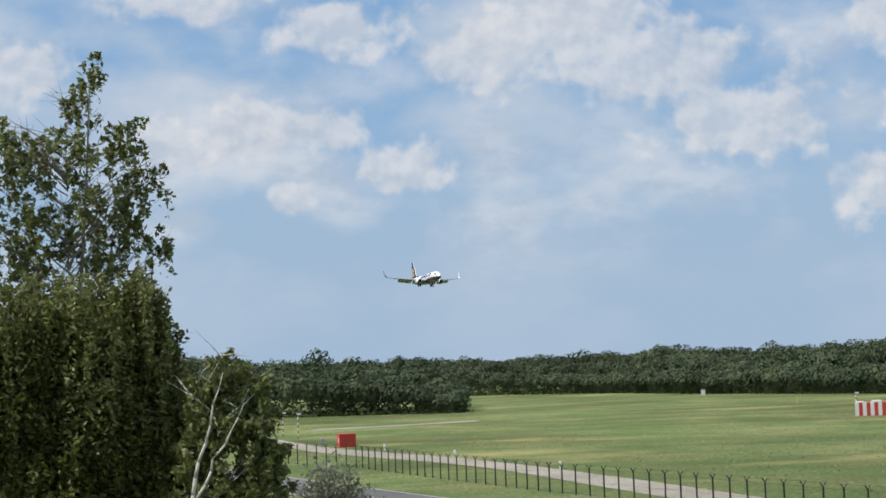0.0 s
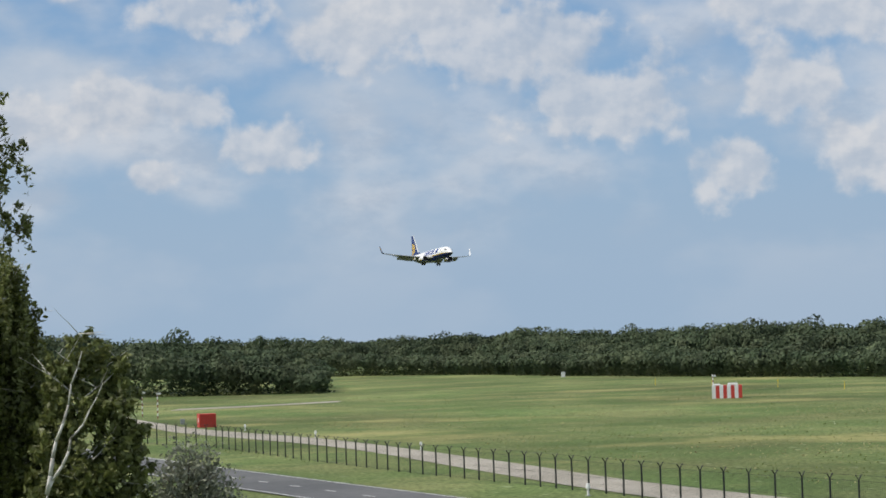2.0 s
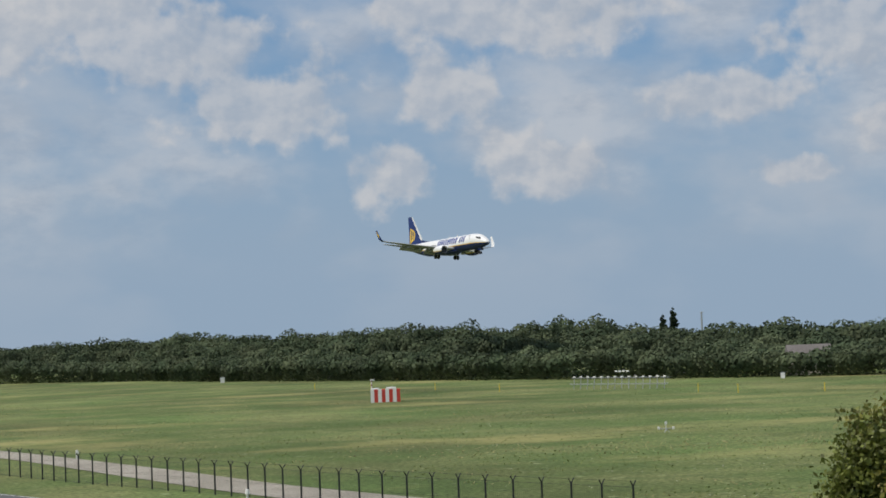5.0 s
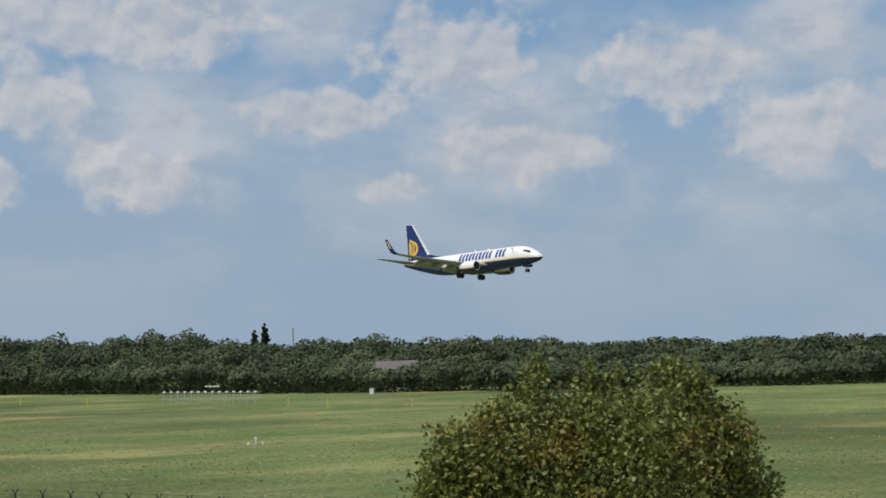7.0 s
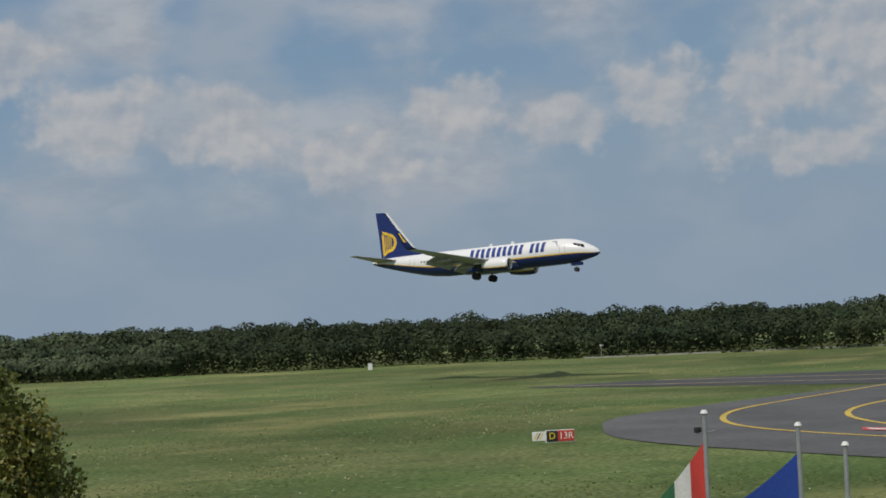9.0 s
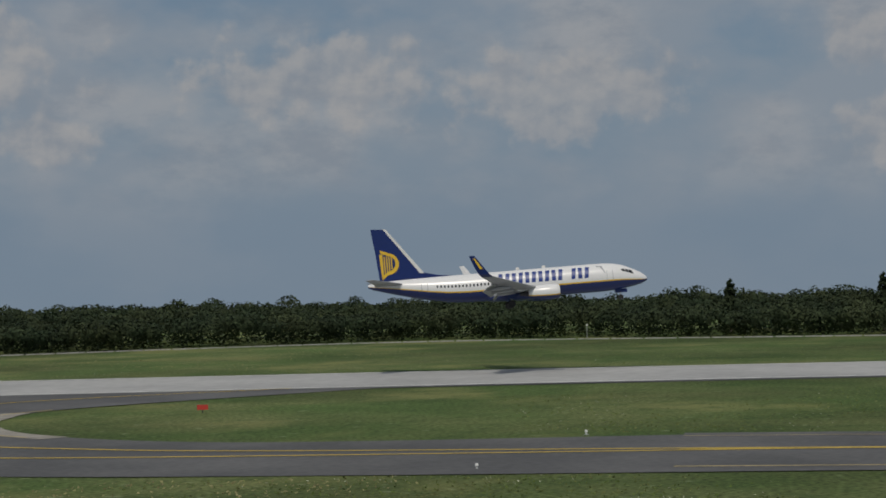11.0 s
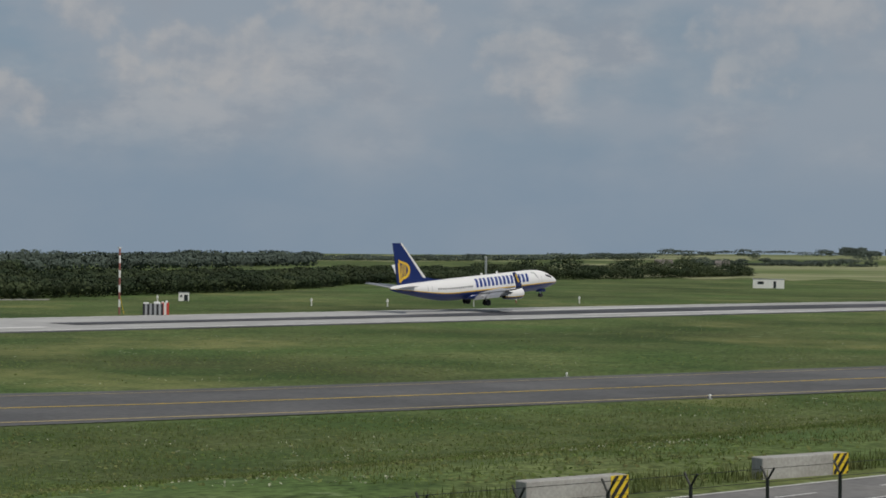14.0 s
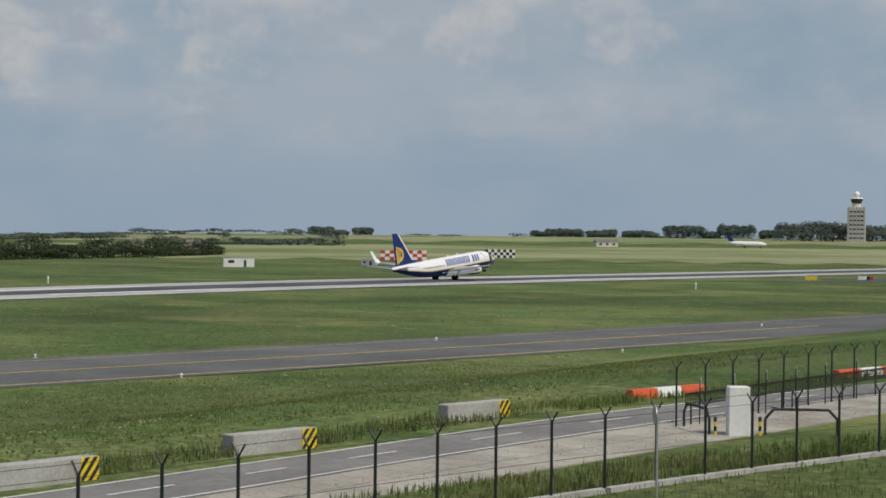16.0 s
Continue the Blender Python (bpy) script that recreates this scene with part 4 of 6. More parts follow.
wood("far_woodland", [(-160, 1300), (60, 1250), (260, 1150), (420, 1000), (560, 860)], 200, 4, [(0, 13.0)], 16, 1.5, 300, LEAF_HAZED, "distant wooded rise, hazy green", 8)
wood("far_woodland", [(960, 90), (1000, -120), (1090, -300), (1150, -440)], 240, 4, [(85, 10.0), (90, 14.5), (92.5, 19.5), (98, 18.5), (103, 12.8), (108, 9.8), (112, 8.6)], 16, 1.5, 300, LEAF_HAZED, "distant wooded rise, hazy green", 15)
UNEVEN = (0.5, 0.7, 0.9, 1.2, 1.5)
wood("far_tree_line", [(1180, -740), (1165, -775), (1111, -852)], 30, 2, [(0, 6.5)], 9, 0.9, 260, LEAF_HAZED, "far shrubs between pale fields", 10, steps=UNEVEN)
wood("far_tree_line", [(1738, -633), (1690, -753), (1586, -953)], 60, 2, [(0, 6.0)], 14, 1.3, 240, LEAF_HAZED, "far straight line of trees across the fields", 11)
wood("far_tree_line", [(1880, -1150), (1840, -1230), (1757, -1324)], 80, 2, [(0, 8.5)], 18, 1.5, 200, LEAF_HAZED, "far broken line of trees on the horizon", 12, sparse=0.9, steps=UNEVEN)
for az, wide, tall in ((126.8, 26, 11), (127.35, 10, 7), (128.0, 18, 10), (133.2, 16, 8), (133.9, 40, 12), (135.0, 30, 10), (136.1, 34, 9), (137.4, 44, 15), (138.2, 14, 9), (138.9, 36, 17), (139.9, 22, 12)):
    a, r = radians(az), 2450
    e = Vector((math.cos(a), -math.sin(a))) * wide * 0.5
    c = Vector((r * math.sin(a), r * math.cos(a)))
    wood("far_tree_clump", [tuple(c - e), tuple(c), tuple(c + e)], 16, 3, [(0, tall if tall < 14 else tall * 1.2)], 9, 1.3, 420, LEAF_HAZED, "far round clump of trees on the fields", int(az * 10), 0.85)
wood("far_tree_line", [(1900, -1570), (1700, -1760), (1450, -1960)], 40, 1, [(0, 5)], 22, 1.4, 160, LEAF_HAZED, "low far hedge on the horizon", 14, sparse=1.6, steps=UNEVEN)
wood("far_tree_line", [(1340, -1610), (1270, -1680), (1180, -1780), (1060, -1900)], 60, 4, [(0, 20)], 15, 1.5, 420, LEAF_HAZED, "clump of trees before the control tower", 13)


def crown(name, parent, blobs, count, size, material, seed, droop=0.0, label="", hollow=0.35):
    """Leaves scattered on the shells of boughs; droop trails them downward in strands."""
    rng = np.random.default_rng(seed)
    cs = []
    wsum = sum(b[3] * b[4] for b in blobs)
    for x, y, z, rx, rz in blobs:
        k = int(count * rx * rz / wsum)
        twigs = max(6, k // (44 if droop > 0.3 else 26))
        v = rng.normal(size=(twigs, 3))
        v /= np.linalg.norm(v, axis=1)[:, None]
        t = v * rng.uniform(hollow, 1.0, twigs)[:, None] * [rx, rx, rz] + [x, y, z]
        i = rng.integers(0, twigs, k)
        spread = rng.normal(size=(k, 3)) * [0.16 * rx ** 0.5, 0.16 * rx ** 0.5, 0.16 * rx ** 0.5]
        if droop:
            spread[:, 2] = -np.abs(rng.exponential(droop, k))
            spread[:, :2] *= 0.35
        cs.append(t[i] + spread)
    ob = quads(name, np.concatenate(cs), size, material, rng=rng, aspect=2.0 if droop else 1.5)
    ob.parent = parent
    if label:
        tagged(ob, label)
    return ob


def limb(bm, a, b, r, rnd, bend, k=6, thin=0.85):
    last, w0 = Vector(a), r
    a, b = Vector(a), Vector(b)
    for i in range(1, k + 1):
        f = i / k
        sag = Vector((rnd.uniform(-1, 1), rnd.uniform(-1, 1), rnd.uniform(-0.2, 0.8))) * bend * 0.3 * min(1.0, (b - a).length / 2.5) * math.sin(math.pi * f)
        p = a.lerp(b, f) + sag
        w1 = r * (1 - thin * f)
        rod(bm, last, p, w0, w1, 6)
        last, w0 = p, w1


def stems(name, parent, base, tips, material, seed, bend=0.6, label=""):
    """Forking stems from one foot."""
    rnd_ = random.Random(seed)
    for tip, r in tips:
        bm = bmesh.new()
        limb(bm, base, tip, r, rnd_, bend, 8)
        part(name, bm, material, parent, label, flat=False)


def boughs(parent, tips, material, seed, bend=0.35, axis=(0.0, 0.0)):
    """Branches that leave the trunk below their tips, each a part of its own."""
    rnd_ = random.Random(seed)
    for tip, r in tips:
        out = math.hypot(tip[0] - axis[0], tip[1] - axis[1])
        foot = (axis[0], axis[1], tip[2] - out * rnd_.uniform(0.5, 1.1))
        bm = bmesh.new()
        limb(bm, foot, tip, r, rnd_, bend)
        for _ in range(3):
            f = rnd_.uniform(0.45, 0.9)
            c = Vector(foot).lerp(Vector(tip), f)
            limb(bm, c, c + Vector((rnd_.uniform(-0.6, 0.6), rnd_.uniform(-0.6, 0.6), rnd_.uniform(-0.1, 0.6))), r * 0.45, rnd_, 0.2, 3)
        part("branch", bm, material, parent, flat=False)


def at_az(az, r):
    return r * math.sin(radians(az)), r * math.cos(radians(az))


def twig_tips(rnd, blobs, k):
    out = []
    for _ in range(k):
        x, y, z, rx, rz = rnd.choice(blobs)
        a = rnd.uniform(0, 2 * math.pi)
        out.append(((x + rx * 0.85 * math.cos(a), y + rx * 0.85 * math.sin(a), z + rz * rnd.uniform(-0.4, 0.85)), rnd.uniform(0.010, 0.024)))
    return out


rnd = random.Random(5)
# tall weeping birch
x, y = at_az(-12.0, 42)
birch = empty("birch_tree", Matrix.Translation((x, y, land(x, y))), "tall weeping birch with thin airy top", "tree")
B = [(1.27, 0.2, 18.2, 0.34, 0.5), (1.5, 0.3, 18.55, 0.3, 0.35), (1.1, 0.2, 17.6, 0.4, 0.5), (2.0, 0.4, 16.9, 0.8, 0.75), (0.9, 0.2, 16.6, 1.0, 0.8), (0.0, 0.0, 16.3, 0.95, 0.8),
     (2.35, 0.5, 15.9, 0.75, 0.7), (1.2, 0.2, 15.3, 1.2, 0.9), (-0.1, 0.0, 15.0, 1.0, 0.9), (2.65, 0.5, 14.6, 0.5, 0.4), (0.1, 0.0, 14.1, 1.1, 0.8), (1.5, 0.3, 14.2, 1.1, 0.8),
     (-0.7, -0.1, 16.8, 0.8, 0.7), (2.1, 0.4, 15.0, 0.8, 0.6), (-1.3, -0.2, 15.6, 1.0, 0.9)]
stems("trunk", birch, (0, 0, -0.2), [((1.4, 0.2, 18.3), 0.11)], TWIG, 1, label="white birch trunk")
boughs(birch, twig_tips(rnd, B[2:], 90), TWIG, 2, axis=(0.9, 0.0))
crown("crown", birch, B, 12500, 0.07, LEAF_BIRCH, 3, 0.13, "sparse olive-green leaves", 0.25)
# dense dark weeping tree below it
x, y = at_az(-11.0, 39)
weep = empty("weeping_tree", Matrix.Translation((x, y, land(x, y))), "dense dark green weeping tree with hanging strands", "tree")
B = [(1.45, 0.2, 13.1, 0.75, 0.7), (0.3, 0.0, 13.1, 1.2, 0.7), (-0.9, -0.1, 13.0, 1.1, 0.8), (1.7, 0.3, 12.2, 0.7, 0.8), (0.6, 0.1, 11.8, 1.25, 1.2), (-0.8, -0.1, 11.7, 1.2, 1.2), (1.85, 0.3, 11.1, 0.75, 0.9),
     (0.2, 0.0, 10.6, 1.4, 1.2), (-1.05, -0.2, 10.2, 1.3, 1.2), (1.5, 0.3, 9.9, 1.1, 1.1), (2.3, 0.4, 10.0, 0.65, 0.8), (0.0, 0.0, 9.2, 1.6, 1.2), (1.9, 0.2, 8.7, 1.2, 1.1), (-2.1, -0.4, 12.3, 1.1, 1.1), (-2.1, -0.4, 10.6, 1.2, 1.3)]
stems("trunk", weep, (0, 0, -0.2), [((0.2, 0, 10), 0.3)], BARK, 4, label="dark trunk")
boughs(weep, twig_tips(rnd, B, 60), BIRCH_BARK, 5)
crown("crown", weep, B, 120000, 0.062, LEAF_DARK, 6, 0.5, "dark leaves in hanging strands", 0.35)
# the lighter birch leaf colour stands in for sun on the upper strands
crown("sunlit_strands", weep, [(b[0], b[1] - 0.3, b[2] + 0.2, b[3], b[4]) for b in B[:5] + B[6:7]], 16000, 0.06, LEAF_BIRCH, 19, 0.4, "paler leaves in hanging strands, sunlight put into their colour", 0.7)
# young birch with a white forked stem
x, y = at_az(-6.5, 37)
young = empty("young_birch", Matrix.Translation((x, y, land(x, y))), "young birch with white forked stem", "tree")
B = [(0.05, 0.2, 11.85, 0.4, 0.5), (0.5, 0.2, 11.5, 0.42, 0.5), (-0.4, 0.2, 11.45, 0.45, 0.5), (0.6, 0.2, 10.9, 0.48, 0.55), (-0.05, 0.3, 10.8, 0.65, 0.6), (-0.5, 0.3, 10.3, 0.6, 0.6),
     (0.7, 0.2, 10.1, 0.55, 0.6), (0.1, 0.3, 9.6, 0.8, 0.7), (0.9, 0.2, 9.4, 0.45, 0.6), (-0.5, 0.3, 9.2, 0.8, 0.7), (0.4, 0.3, 8.6, 1.0, 0.8)]
stems("stem", young, (-0.62, -0.5, 9.2), [((0.08, -0.6, 11.8), 0.047), ((0.45, -0.6, 11.2), 0.036)], BIRCH_BARK, 7, 0.3, "white forked birch stem")
stems("trunk", young, (-1.2, -0.5, -0.2), [((-0.6, -0.5, 9.4), 0.085)], BIRCH_BARK, 8)
boughs(young, twig_tips(rnd, B, 14), BIRCH_BARK, 9)
crown("crown", young, B, 16000, 0.075, LEAF_BIRCH, 10, 0.1, "olive-green birch leaves")
# silvery shrub
x, y = at_az(-3.5, 40)
shrub = empty("silver_shrub", Matrix.Translation((x, y, land(x, y))), "silvery grey-green olive shrub", "shrub")
B = [(0, 0, 9.35, 0.6, 0.5), (0, 0, 8.9, 0.9, 0.6), (0.5, 0, 8.4, 0.75, 0.7), (-0.6, 0, 8.3, 0.8, 0.8), (0, 0, 7.6, 1.3, 1.0)]
stems("trunk", shrub, (0, 0, -0.2), [((0, 0, 8.4), 0.12)], BARK, 11)
boughs(shrub, twig_tips(rnd, B, 20), BARK, 12)
crown("crown", shrub, B, 12000, 0.06, LEAF_SILVER, 13, 0.0, "silvery leaves")
# round-topped tree below the terrace
x, y = at_az(30.4, 36)
bush = empty("field_maple", Matrix.Translation((x, y, land(x, y))), "round olive-green tree with ragged leafy top", "tree")
B = [(-1.2, 0, 10.0, 1.1, 1.0), (0.0, 0, 10.1, 0.9, 0.7), (1.3, 0, 10.1, 1.2, 0.9), (-2.3, 0, 9.0, 1.15, 1.0), (2.4, 0, 9.3, 1.0, 1.0), (-2.5, 0, 9.8, 0.8, 0.55), (2.7, 0, 9.9, 0.7, 0.55), (-3.2, 0, 9.2, 0.5, 0.6), (0.2, -0.8, 9.2, 1.8, 1.2), (-0.2, 0, 7.7, 3.3, 1.6), (-1.25, 0, 11.0, 0.3, 0.5), (1.7, 0, 10.95, 0.5, 0.3), (0.4, 0, 10.85, 0.25, 0.35), (-0.2, 0, 10.85, 0.2, 0.4), (2.2, 0, 10.6, 0.35, 0.5), (-3.2, 0, 8.5, 0.4, 0.4), (3.1, 0, 9.7, 0.35, 0.3), (3.2, 0, 8.6, 0.35, 0.3), (-2.9, 0, 9.6, 0.3, 0.3), (-3.1, 0, 8.7, 0.75, 0.7), (3.2, 0, 8.9, 0.65, 0.7), (-2.0, 0, 10.3, 0.4, 0.35)]
stems("trunk", bush, (0, 0, -0.2), [((0, 0, 9.2), 0.2)], BARK, 14, label="dark trunk")
boughs(bush, twig_tips(rnd, B, 40), BARK, 15)
crown("crown", bush, B, 46000, 0.075, LEAF_BUSH, 16, 0.0, "olive and rusty green leaves", 0.4)
# two slim poplars above the woods
for az, r, top in ((20.45, 560, 15.0), (20.75, 560, 17.0), (88.26, 450, 13.3), (83.9, 455, 12.6)):
    x, y = at_az(az, r)
    pop = empty("poplar", Matrix.Translation((x, y, land(x, y))), "slim dark poplar rising above the wood", "tree", "poplars above the wood")
    stems("trunk", pop, (0, 0, -0.2), [((0, 0, top * 0.8), 0.3)], BARK, 17)
    crown("crown", pop, [(0, 0, top * (0.3 + 0.08 * i), 2.0 * (1.1 - 0.09 * i), top * 0.08) for i in range(9)], 3200, 0.5, LEAF_SHADED, 18, 0.0)

# ---- grass tufts where the ground comes near ----
def verge(count, line, lo, hi, size, seed, label, lie=1.0):
    """Weeds beside a line, at distances lo to hi from it."""
    rng = np.random.default_rng(seed)
    i = rng.integers(0, len(line) - 1, count)
    f, o = rng.uniform(0, 1, count), lo + (hi - lo) * rng.uniform(0, 1, count) ** 1.3
    c = []
    for k, t, w in zip(i, f, o):
        d = (line[k + 1] - line[k]).normalized()
        q = line[k].lerp(line[k + 1], t) + Vector((-d.y, d.x)) * w
        if 0.5 + 0.5 * noise.noise((q.x * 0.35, q.y * 0.35, seed)) > rng.uniform(0.15, 0.75):
            c.append((q.x, q.y, land(q.x, q.y) + size * rng.uniform(0.1, 0.9)))
    return tagged(quads("weeds", c, size * 0.2, BLADE, up=0.7, aspect=7, rng=rng), label, "weeds", "", "stuff")


verge(26000, kerb_l, 0.4, 4.0, 0.30, 31, "rough weeds behind the fence kerb")
verge(12000, kerb_l, -7.0, -0.3, 0.2, 32, "rough grass before the fence kerb")
verge(16000, road_a, 1.7, 4.5, 0.30, 33, "tall grass along the concrete barriers")
verge(2500, [a.lerp(b, 0.5) for a, b in zip(road_b, slab_c)], -2.0, 2.0, 0.10, 34, "weeds in the slab joints")


def meadow(count, lo, hi, size, seed):
    """Blades standing over a stretch of the near grass, in uneven clumps."""
    rng = np.random.default_rng(seed)
    s, n = rng.uniform(lo[0], hi[0], count), rng.uniform(lo[1], hi[1], count)
    c = []
    for a, b in zip(s, n):
        x, y = U.x * a + N.x * b, U.y * a + N.y * b
        if NT.x * x + NT.y * y < 121 and noise.noise((x * 0.25, y * 0.25, 3)) > rng.uniform(-0.5, 0.3):
            c.append((x, y, land(x, y) + size * 0.3))
    return tagged(quads("meadow_grass", c, size * 0.22, BLADE, up=0.55, aspect=5, rng=rng), "uneven meadow grass before the taxiway", "grass", "", "stuff")


meadow(90000, (45, 52), (150, 112), 0.2, 41)


def herbs(name, count, az, r, size, material, seed, patch, cut, label):
    """Standing clumps scattered over the mown grass in uneven patches, clear of all paving."""
    rng = np.random.default_rng(seed)
    a = np.radians(rng.uniform(az[0], az[1], count))
    d = r[0] * (r[1] / r[0]) ** rng.uniform(0, 1, count)
    x, y = d * np.sin(a), d * np.cos(a)
    s_, n_ = U.x * x + U.y * y, N.x * x + N.y * y
    ts_, tn_ = UT.x * x + UT.y * y, NT.x * x + NT.y * y
    keep = ~((tn_ > 122) & (tn_ < 157) & (ts_ > -30)) & ~((n_ > 212) & (n_ < 284) & (s_ > -115)) & ~((s_ > -76) & (s_ < 14) & (n_ > 124) & (n_ < 242))
    for line, w in ((g_u, 9), (g_l, 9), (r_u, 9), (r_l, 9), (road_a, 6), (road_b, 6), (slab_c, 6)):
        for q in line:
            keep &= (x - q.x) ** 2 + (y - q.y) ** 2 > w * w
    c = []
    for u, v in zip(x[keep], y[keep]):
        f = noise.noise((u * patch, v * patch, seed)) + 0.5 * noise.noise((u * patch * 4, v * patch * 4, seed))
        if f > cut + rng.uniform(-0.25, 0.25):
            c.append((u, v, land(u, v) + 0.055))
    nn = rng.normal(size=(len(c), 3)) * 0.38 + [-0.3, 0.0, 1.0]
    ob = quads(name, c, size, material, aspect=1.5, rng=rng, normals=nn / np.linalg.norm(nn, axis=1)[:, None])
    return tagged(ob, label, "grass", "", "stuff")


herbs("meadow_grass", 150000, (-12, 136), (70, 420), 0.15, BLADE, 52, 0.06, 0.0, "fresh green grass clumps on the airfield")
herbs("meadow_straw", 90000, (-12, 75), (70, 420), 0.16, STRAW, 53, 0.03, 0.22, "patches of dry straw-coloured grass")
herbs("meadow_flowers", 45000, (-12, 136), (70, 330), 0.09, FLOWER, 54, 0.07, 0.30, "pale flowering weeds scattered in the grass")


# ---- perimeter fences ----
def fence(name, pts, step, h, label, mesh=True, fat=1.0):
    th = empty(name, Matrix(), label, "fence")
    pm = bmesh.new()
    for a, b, r in (((0, 0, -0.1), (0, 0, h), 0.045 * fat), ((0, 0, h), (0.24, 0, h + 0.34), 0.028 * fat), ((0, 0, h), (-0.24, 0, h + 0.34), 0.028 * fat)):
        rod(pm, a, b, r, r, 6)
    me = bpy.data.meshes.new("post")
    pm.to_mesh(me)
    pm.free()
    me.materials.append(DARK_POST)
    posts, left = [], 0.0
    for a, b in zip(pts, pts[1:]):
        L = (b - a).length
        while left <= L:
            p = a.lerp(b, left / L)
            posts.append((p, math.atan2((b - a).y, (b - a).x)))
            left += step
        left -= L
    for p, ang in posts:
        share("post", me, th, Matrix.Translation((p.x, p.y, land(p.x, p.y))) @ Matrix.Rotation(ang + radians(90), 4, "Z"))
    for zz in (0.12, h * 0.5, h - 0.05, h + 0.3):
        bm = bmesh.new()
        for (p, _), (q, _) in zip(posts, posts[1:]):
            rod(bm, (p.x, p.y, land(p.x, p.y) + zz), (q.x, q.y, land(q.x, q.y) + zz), 0.008, 0.008, 4)
        part("wire", bm, DARK_POST, th)
    if mesh:
        bm = bmesh.new()
        for (p, _), (q, _) in zip(posts, posts[1:]):
            k = 14
            for i in range(k):
                a = p.lerp(q, i / k)
                z = land(a.x, a.y)
                w = (q - p).normalized() * 0.006
                bm.faces.new([bm.verts.new(v) for v in ((a.x - w.x, a.y - w.y, z), (a.x + w.x, a.y + w.y, z), (a.x + w.x, a.y + w.y, z + h), (a.x - w.x, a.y - w.y, z + h))])
        tagged(part("wire_mesh", bm, DARK_POST, th), kind="stuff")
    return th


fence("fence", [Vector(p) for p in ((-24, 252), (-10.9, 230.5), (0.8, 196.6), (9.3, 174.2), (17.0, 157), (27, 132), (40, 108))], 2.55, 2.35, "dark steel perimeter fence with forked post tops", fat=1.5)
fence("fence", [Vector((a.x, a.y)) for a in kerb_l], 2.75, 2.5, "dark steel perimeter fence with forked post tops", mesh=False, fat=1.1)
inner_line = [Vector(p) for p in ((58.8, -63.5), (61.5, -73.8), (64.5, -86.1), (68.5, -104))]


def on_land(x, y):
    return Vector((x, y, land(x, y)))


fence("fence", inner_line, 2.75, 2.6, "dark steel inner fence with cranked post tops", mesh=False, fat=1.0)


# ---- things by the service road ----
def barrier(label):
    th = empty("concrete_barrier", Matrix(), label, "barrier", "concrete barriers along the road")
    bm = box(bmesh.new(), 4.4, 0.62, 0.85, Matrix.Translation((0, 0, 0.40)), 0.03)
    part("block", bm, CONCRETE, th)
    ye = box(bmesh.new(), 0.78, 0.02, 0.80, Matrix.Translation((1.8, -0.322, 0.42)))
    pan = part("hazard_panel", ye, YELLOW_PAINT, th, "yellow and black hazard panel")
    for i in range(4):
        bm = bmesh.new()
        x0 = 0.98 + 0.36 * i
        cut = []
        for j in range(9):
            z = 0.03 + 0.78 * j / 8
            lo, hi = x0 + 0.62 * j / 8, x0 + 0.19 + 0.62 * j / 8
            lo, hi = max(1.415, min(2.185, lo)), max(1.415, min(2.185, hi))
            if hi - lo > 0.01:
                cut.append((lo, hi, z))
        for (a0, a1, z0), (b0_, b1, z1) in zip(cut, cut[1:]):
            bm.faces.new([bm.verts.new((x, -0.337, z)) for x, z in ((a0, z0), (a1, z0), (b1, z1), (b0_, z1))])
        part("black_stripe", bm, BLACK, pan)
    part("end_panel", box(bmesh.new(), 0.02, 0.5, 0.78, Matrix.Translation((2.215, 0, 0.42))), YELLOW_PAINT, th)
    return th


b0 = barrier("long concrete block with yellow and black stripes")
spots = [((79.9, -41.5), (81, -47.4)), ((85.1, -57.7), (86.1, -64.4)), ((92.5, -78.4), (93.8, -86.2))]
for i, (a, b) in enumerate(spots):
    p, q = seat(*a), seat(*b)
    c = (p + q) / 2 + Vector((0.3, 0.1, 0))
    m = Matrix.Translation((c.x, c.y, land(c.x, c.y))) @ Matrix.Rotation(math.atan2(q.y - p.y, q.x - p.x), 4, "Z")
    if i == 0:
        b0.matrix_basis = m
    else:
        copy_thing(b0, m)


def water_barrier(x, y, x2, y2):
    p, q = seat(x, y), seat(x2, y2)
    th = empty("plastic_barrier", Matrix.Translation((p + q) / 2) @ Matrix.Rotation(math.atan2(q.y - p.y, q.x - p.x), 4, "Z"), "row of red and white plastic road barriers", "barrier", "plastic barriers")
    L = (q - p).length
    for i in range(3):
        rings = [[(-L / 2 + L / 3 * i + L / 3 * f, yy, z) for yy, z in ((-0.28, 0), (-0.28, 0.2), (-0.18, 0.48), (0.18, 0.48), (0.28, 0.2), (0.28, 0))] for f in (0.01, 0.99)]
        part("segment", loft(rings), WHITE_PAINT if i == 1 else ORANGE, th)


water_barrier(99, -101.9, 100.2, -111)
water_barrier(104, -132, 105.5, -143)

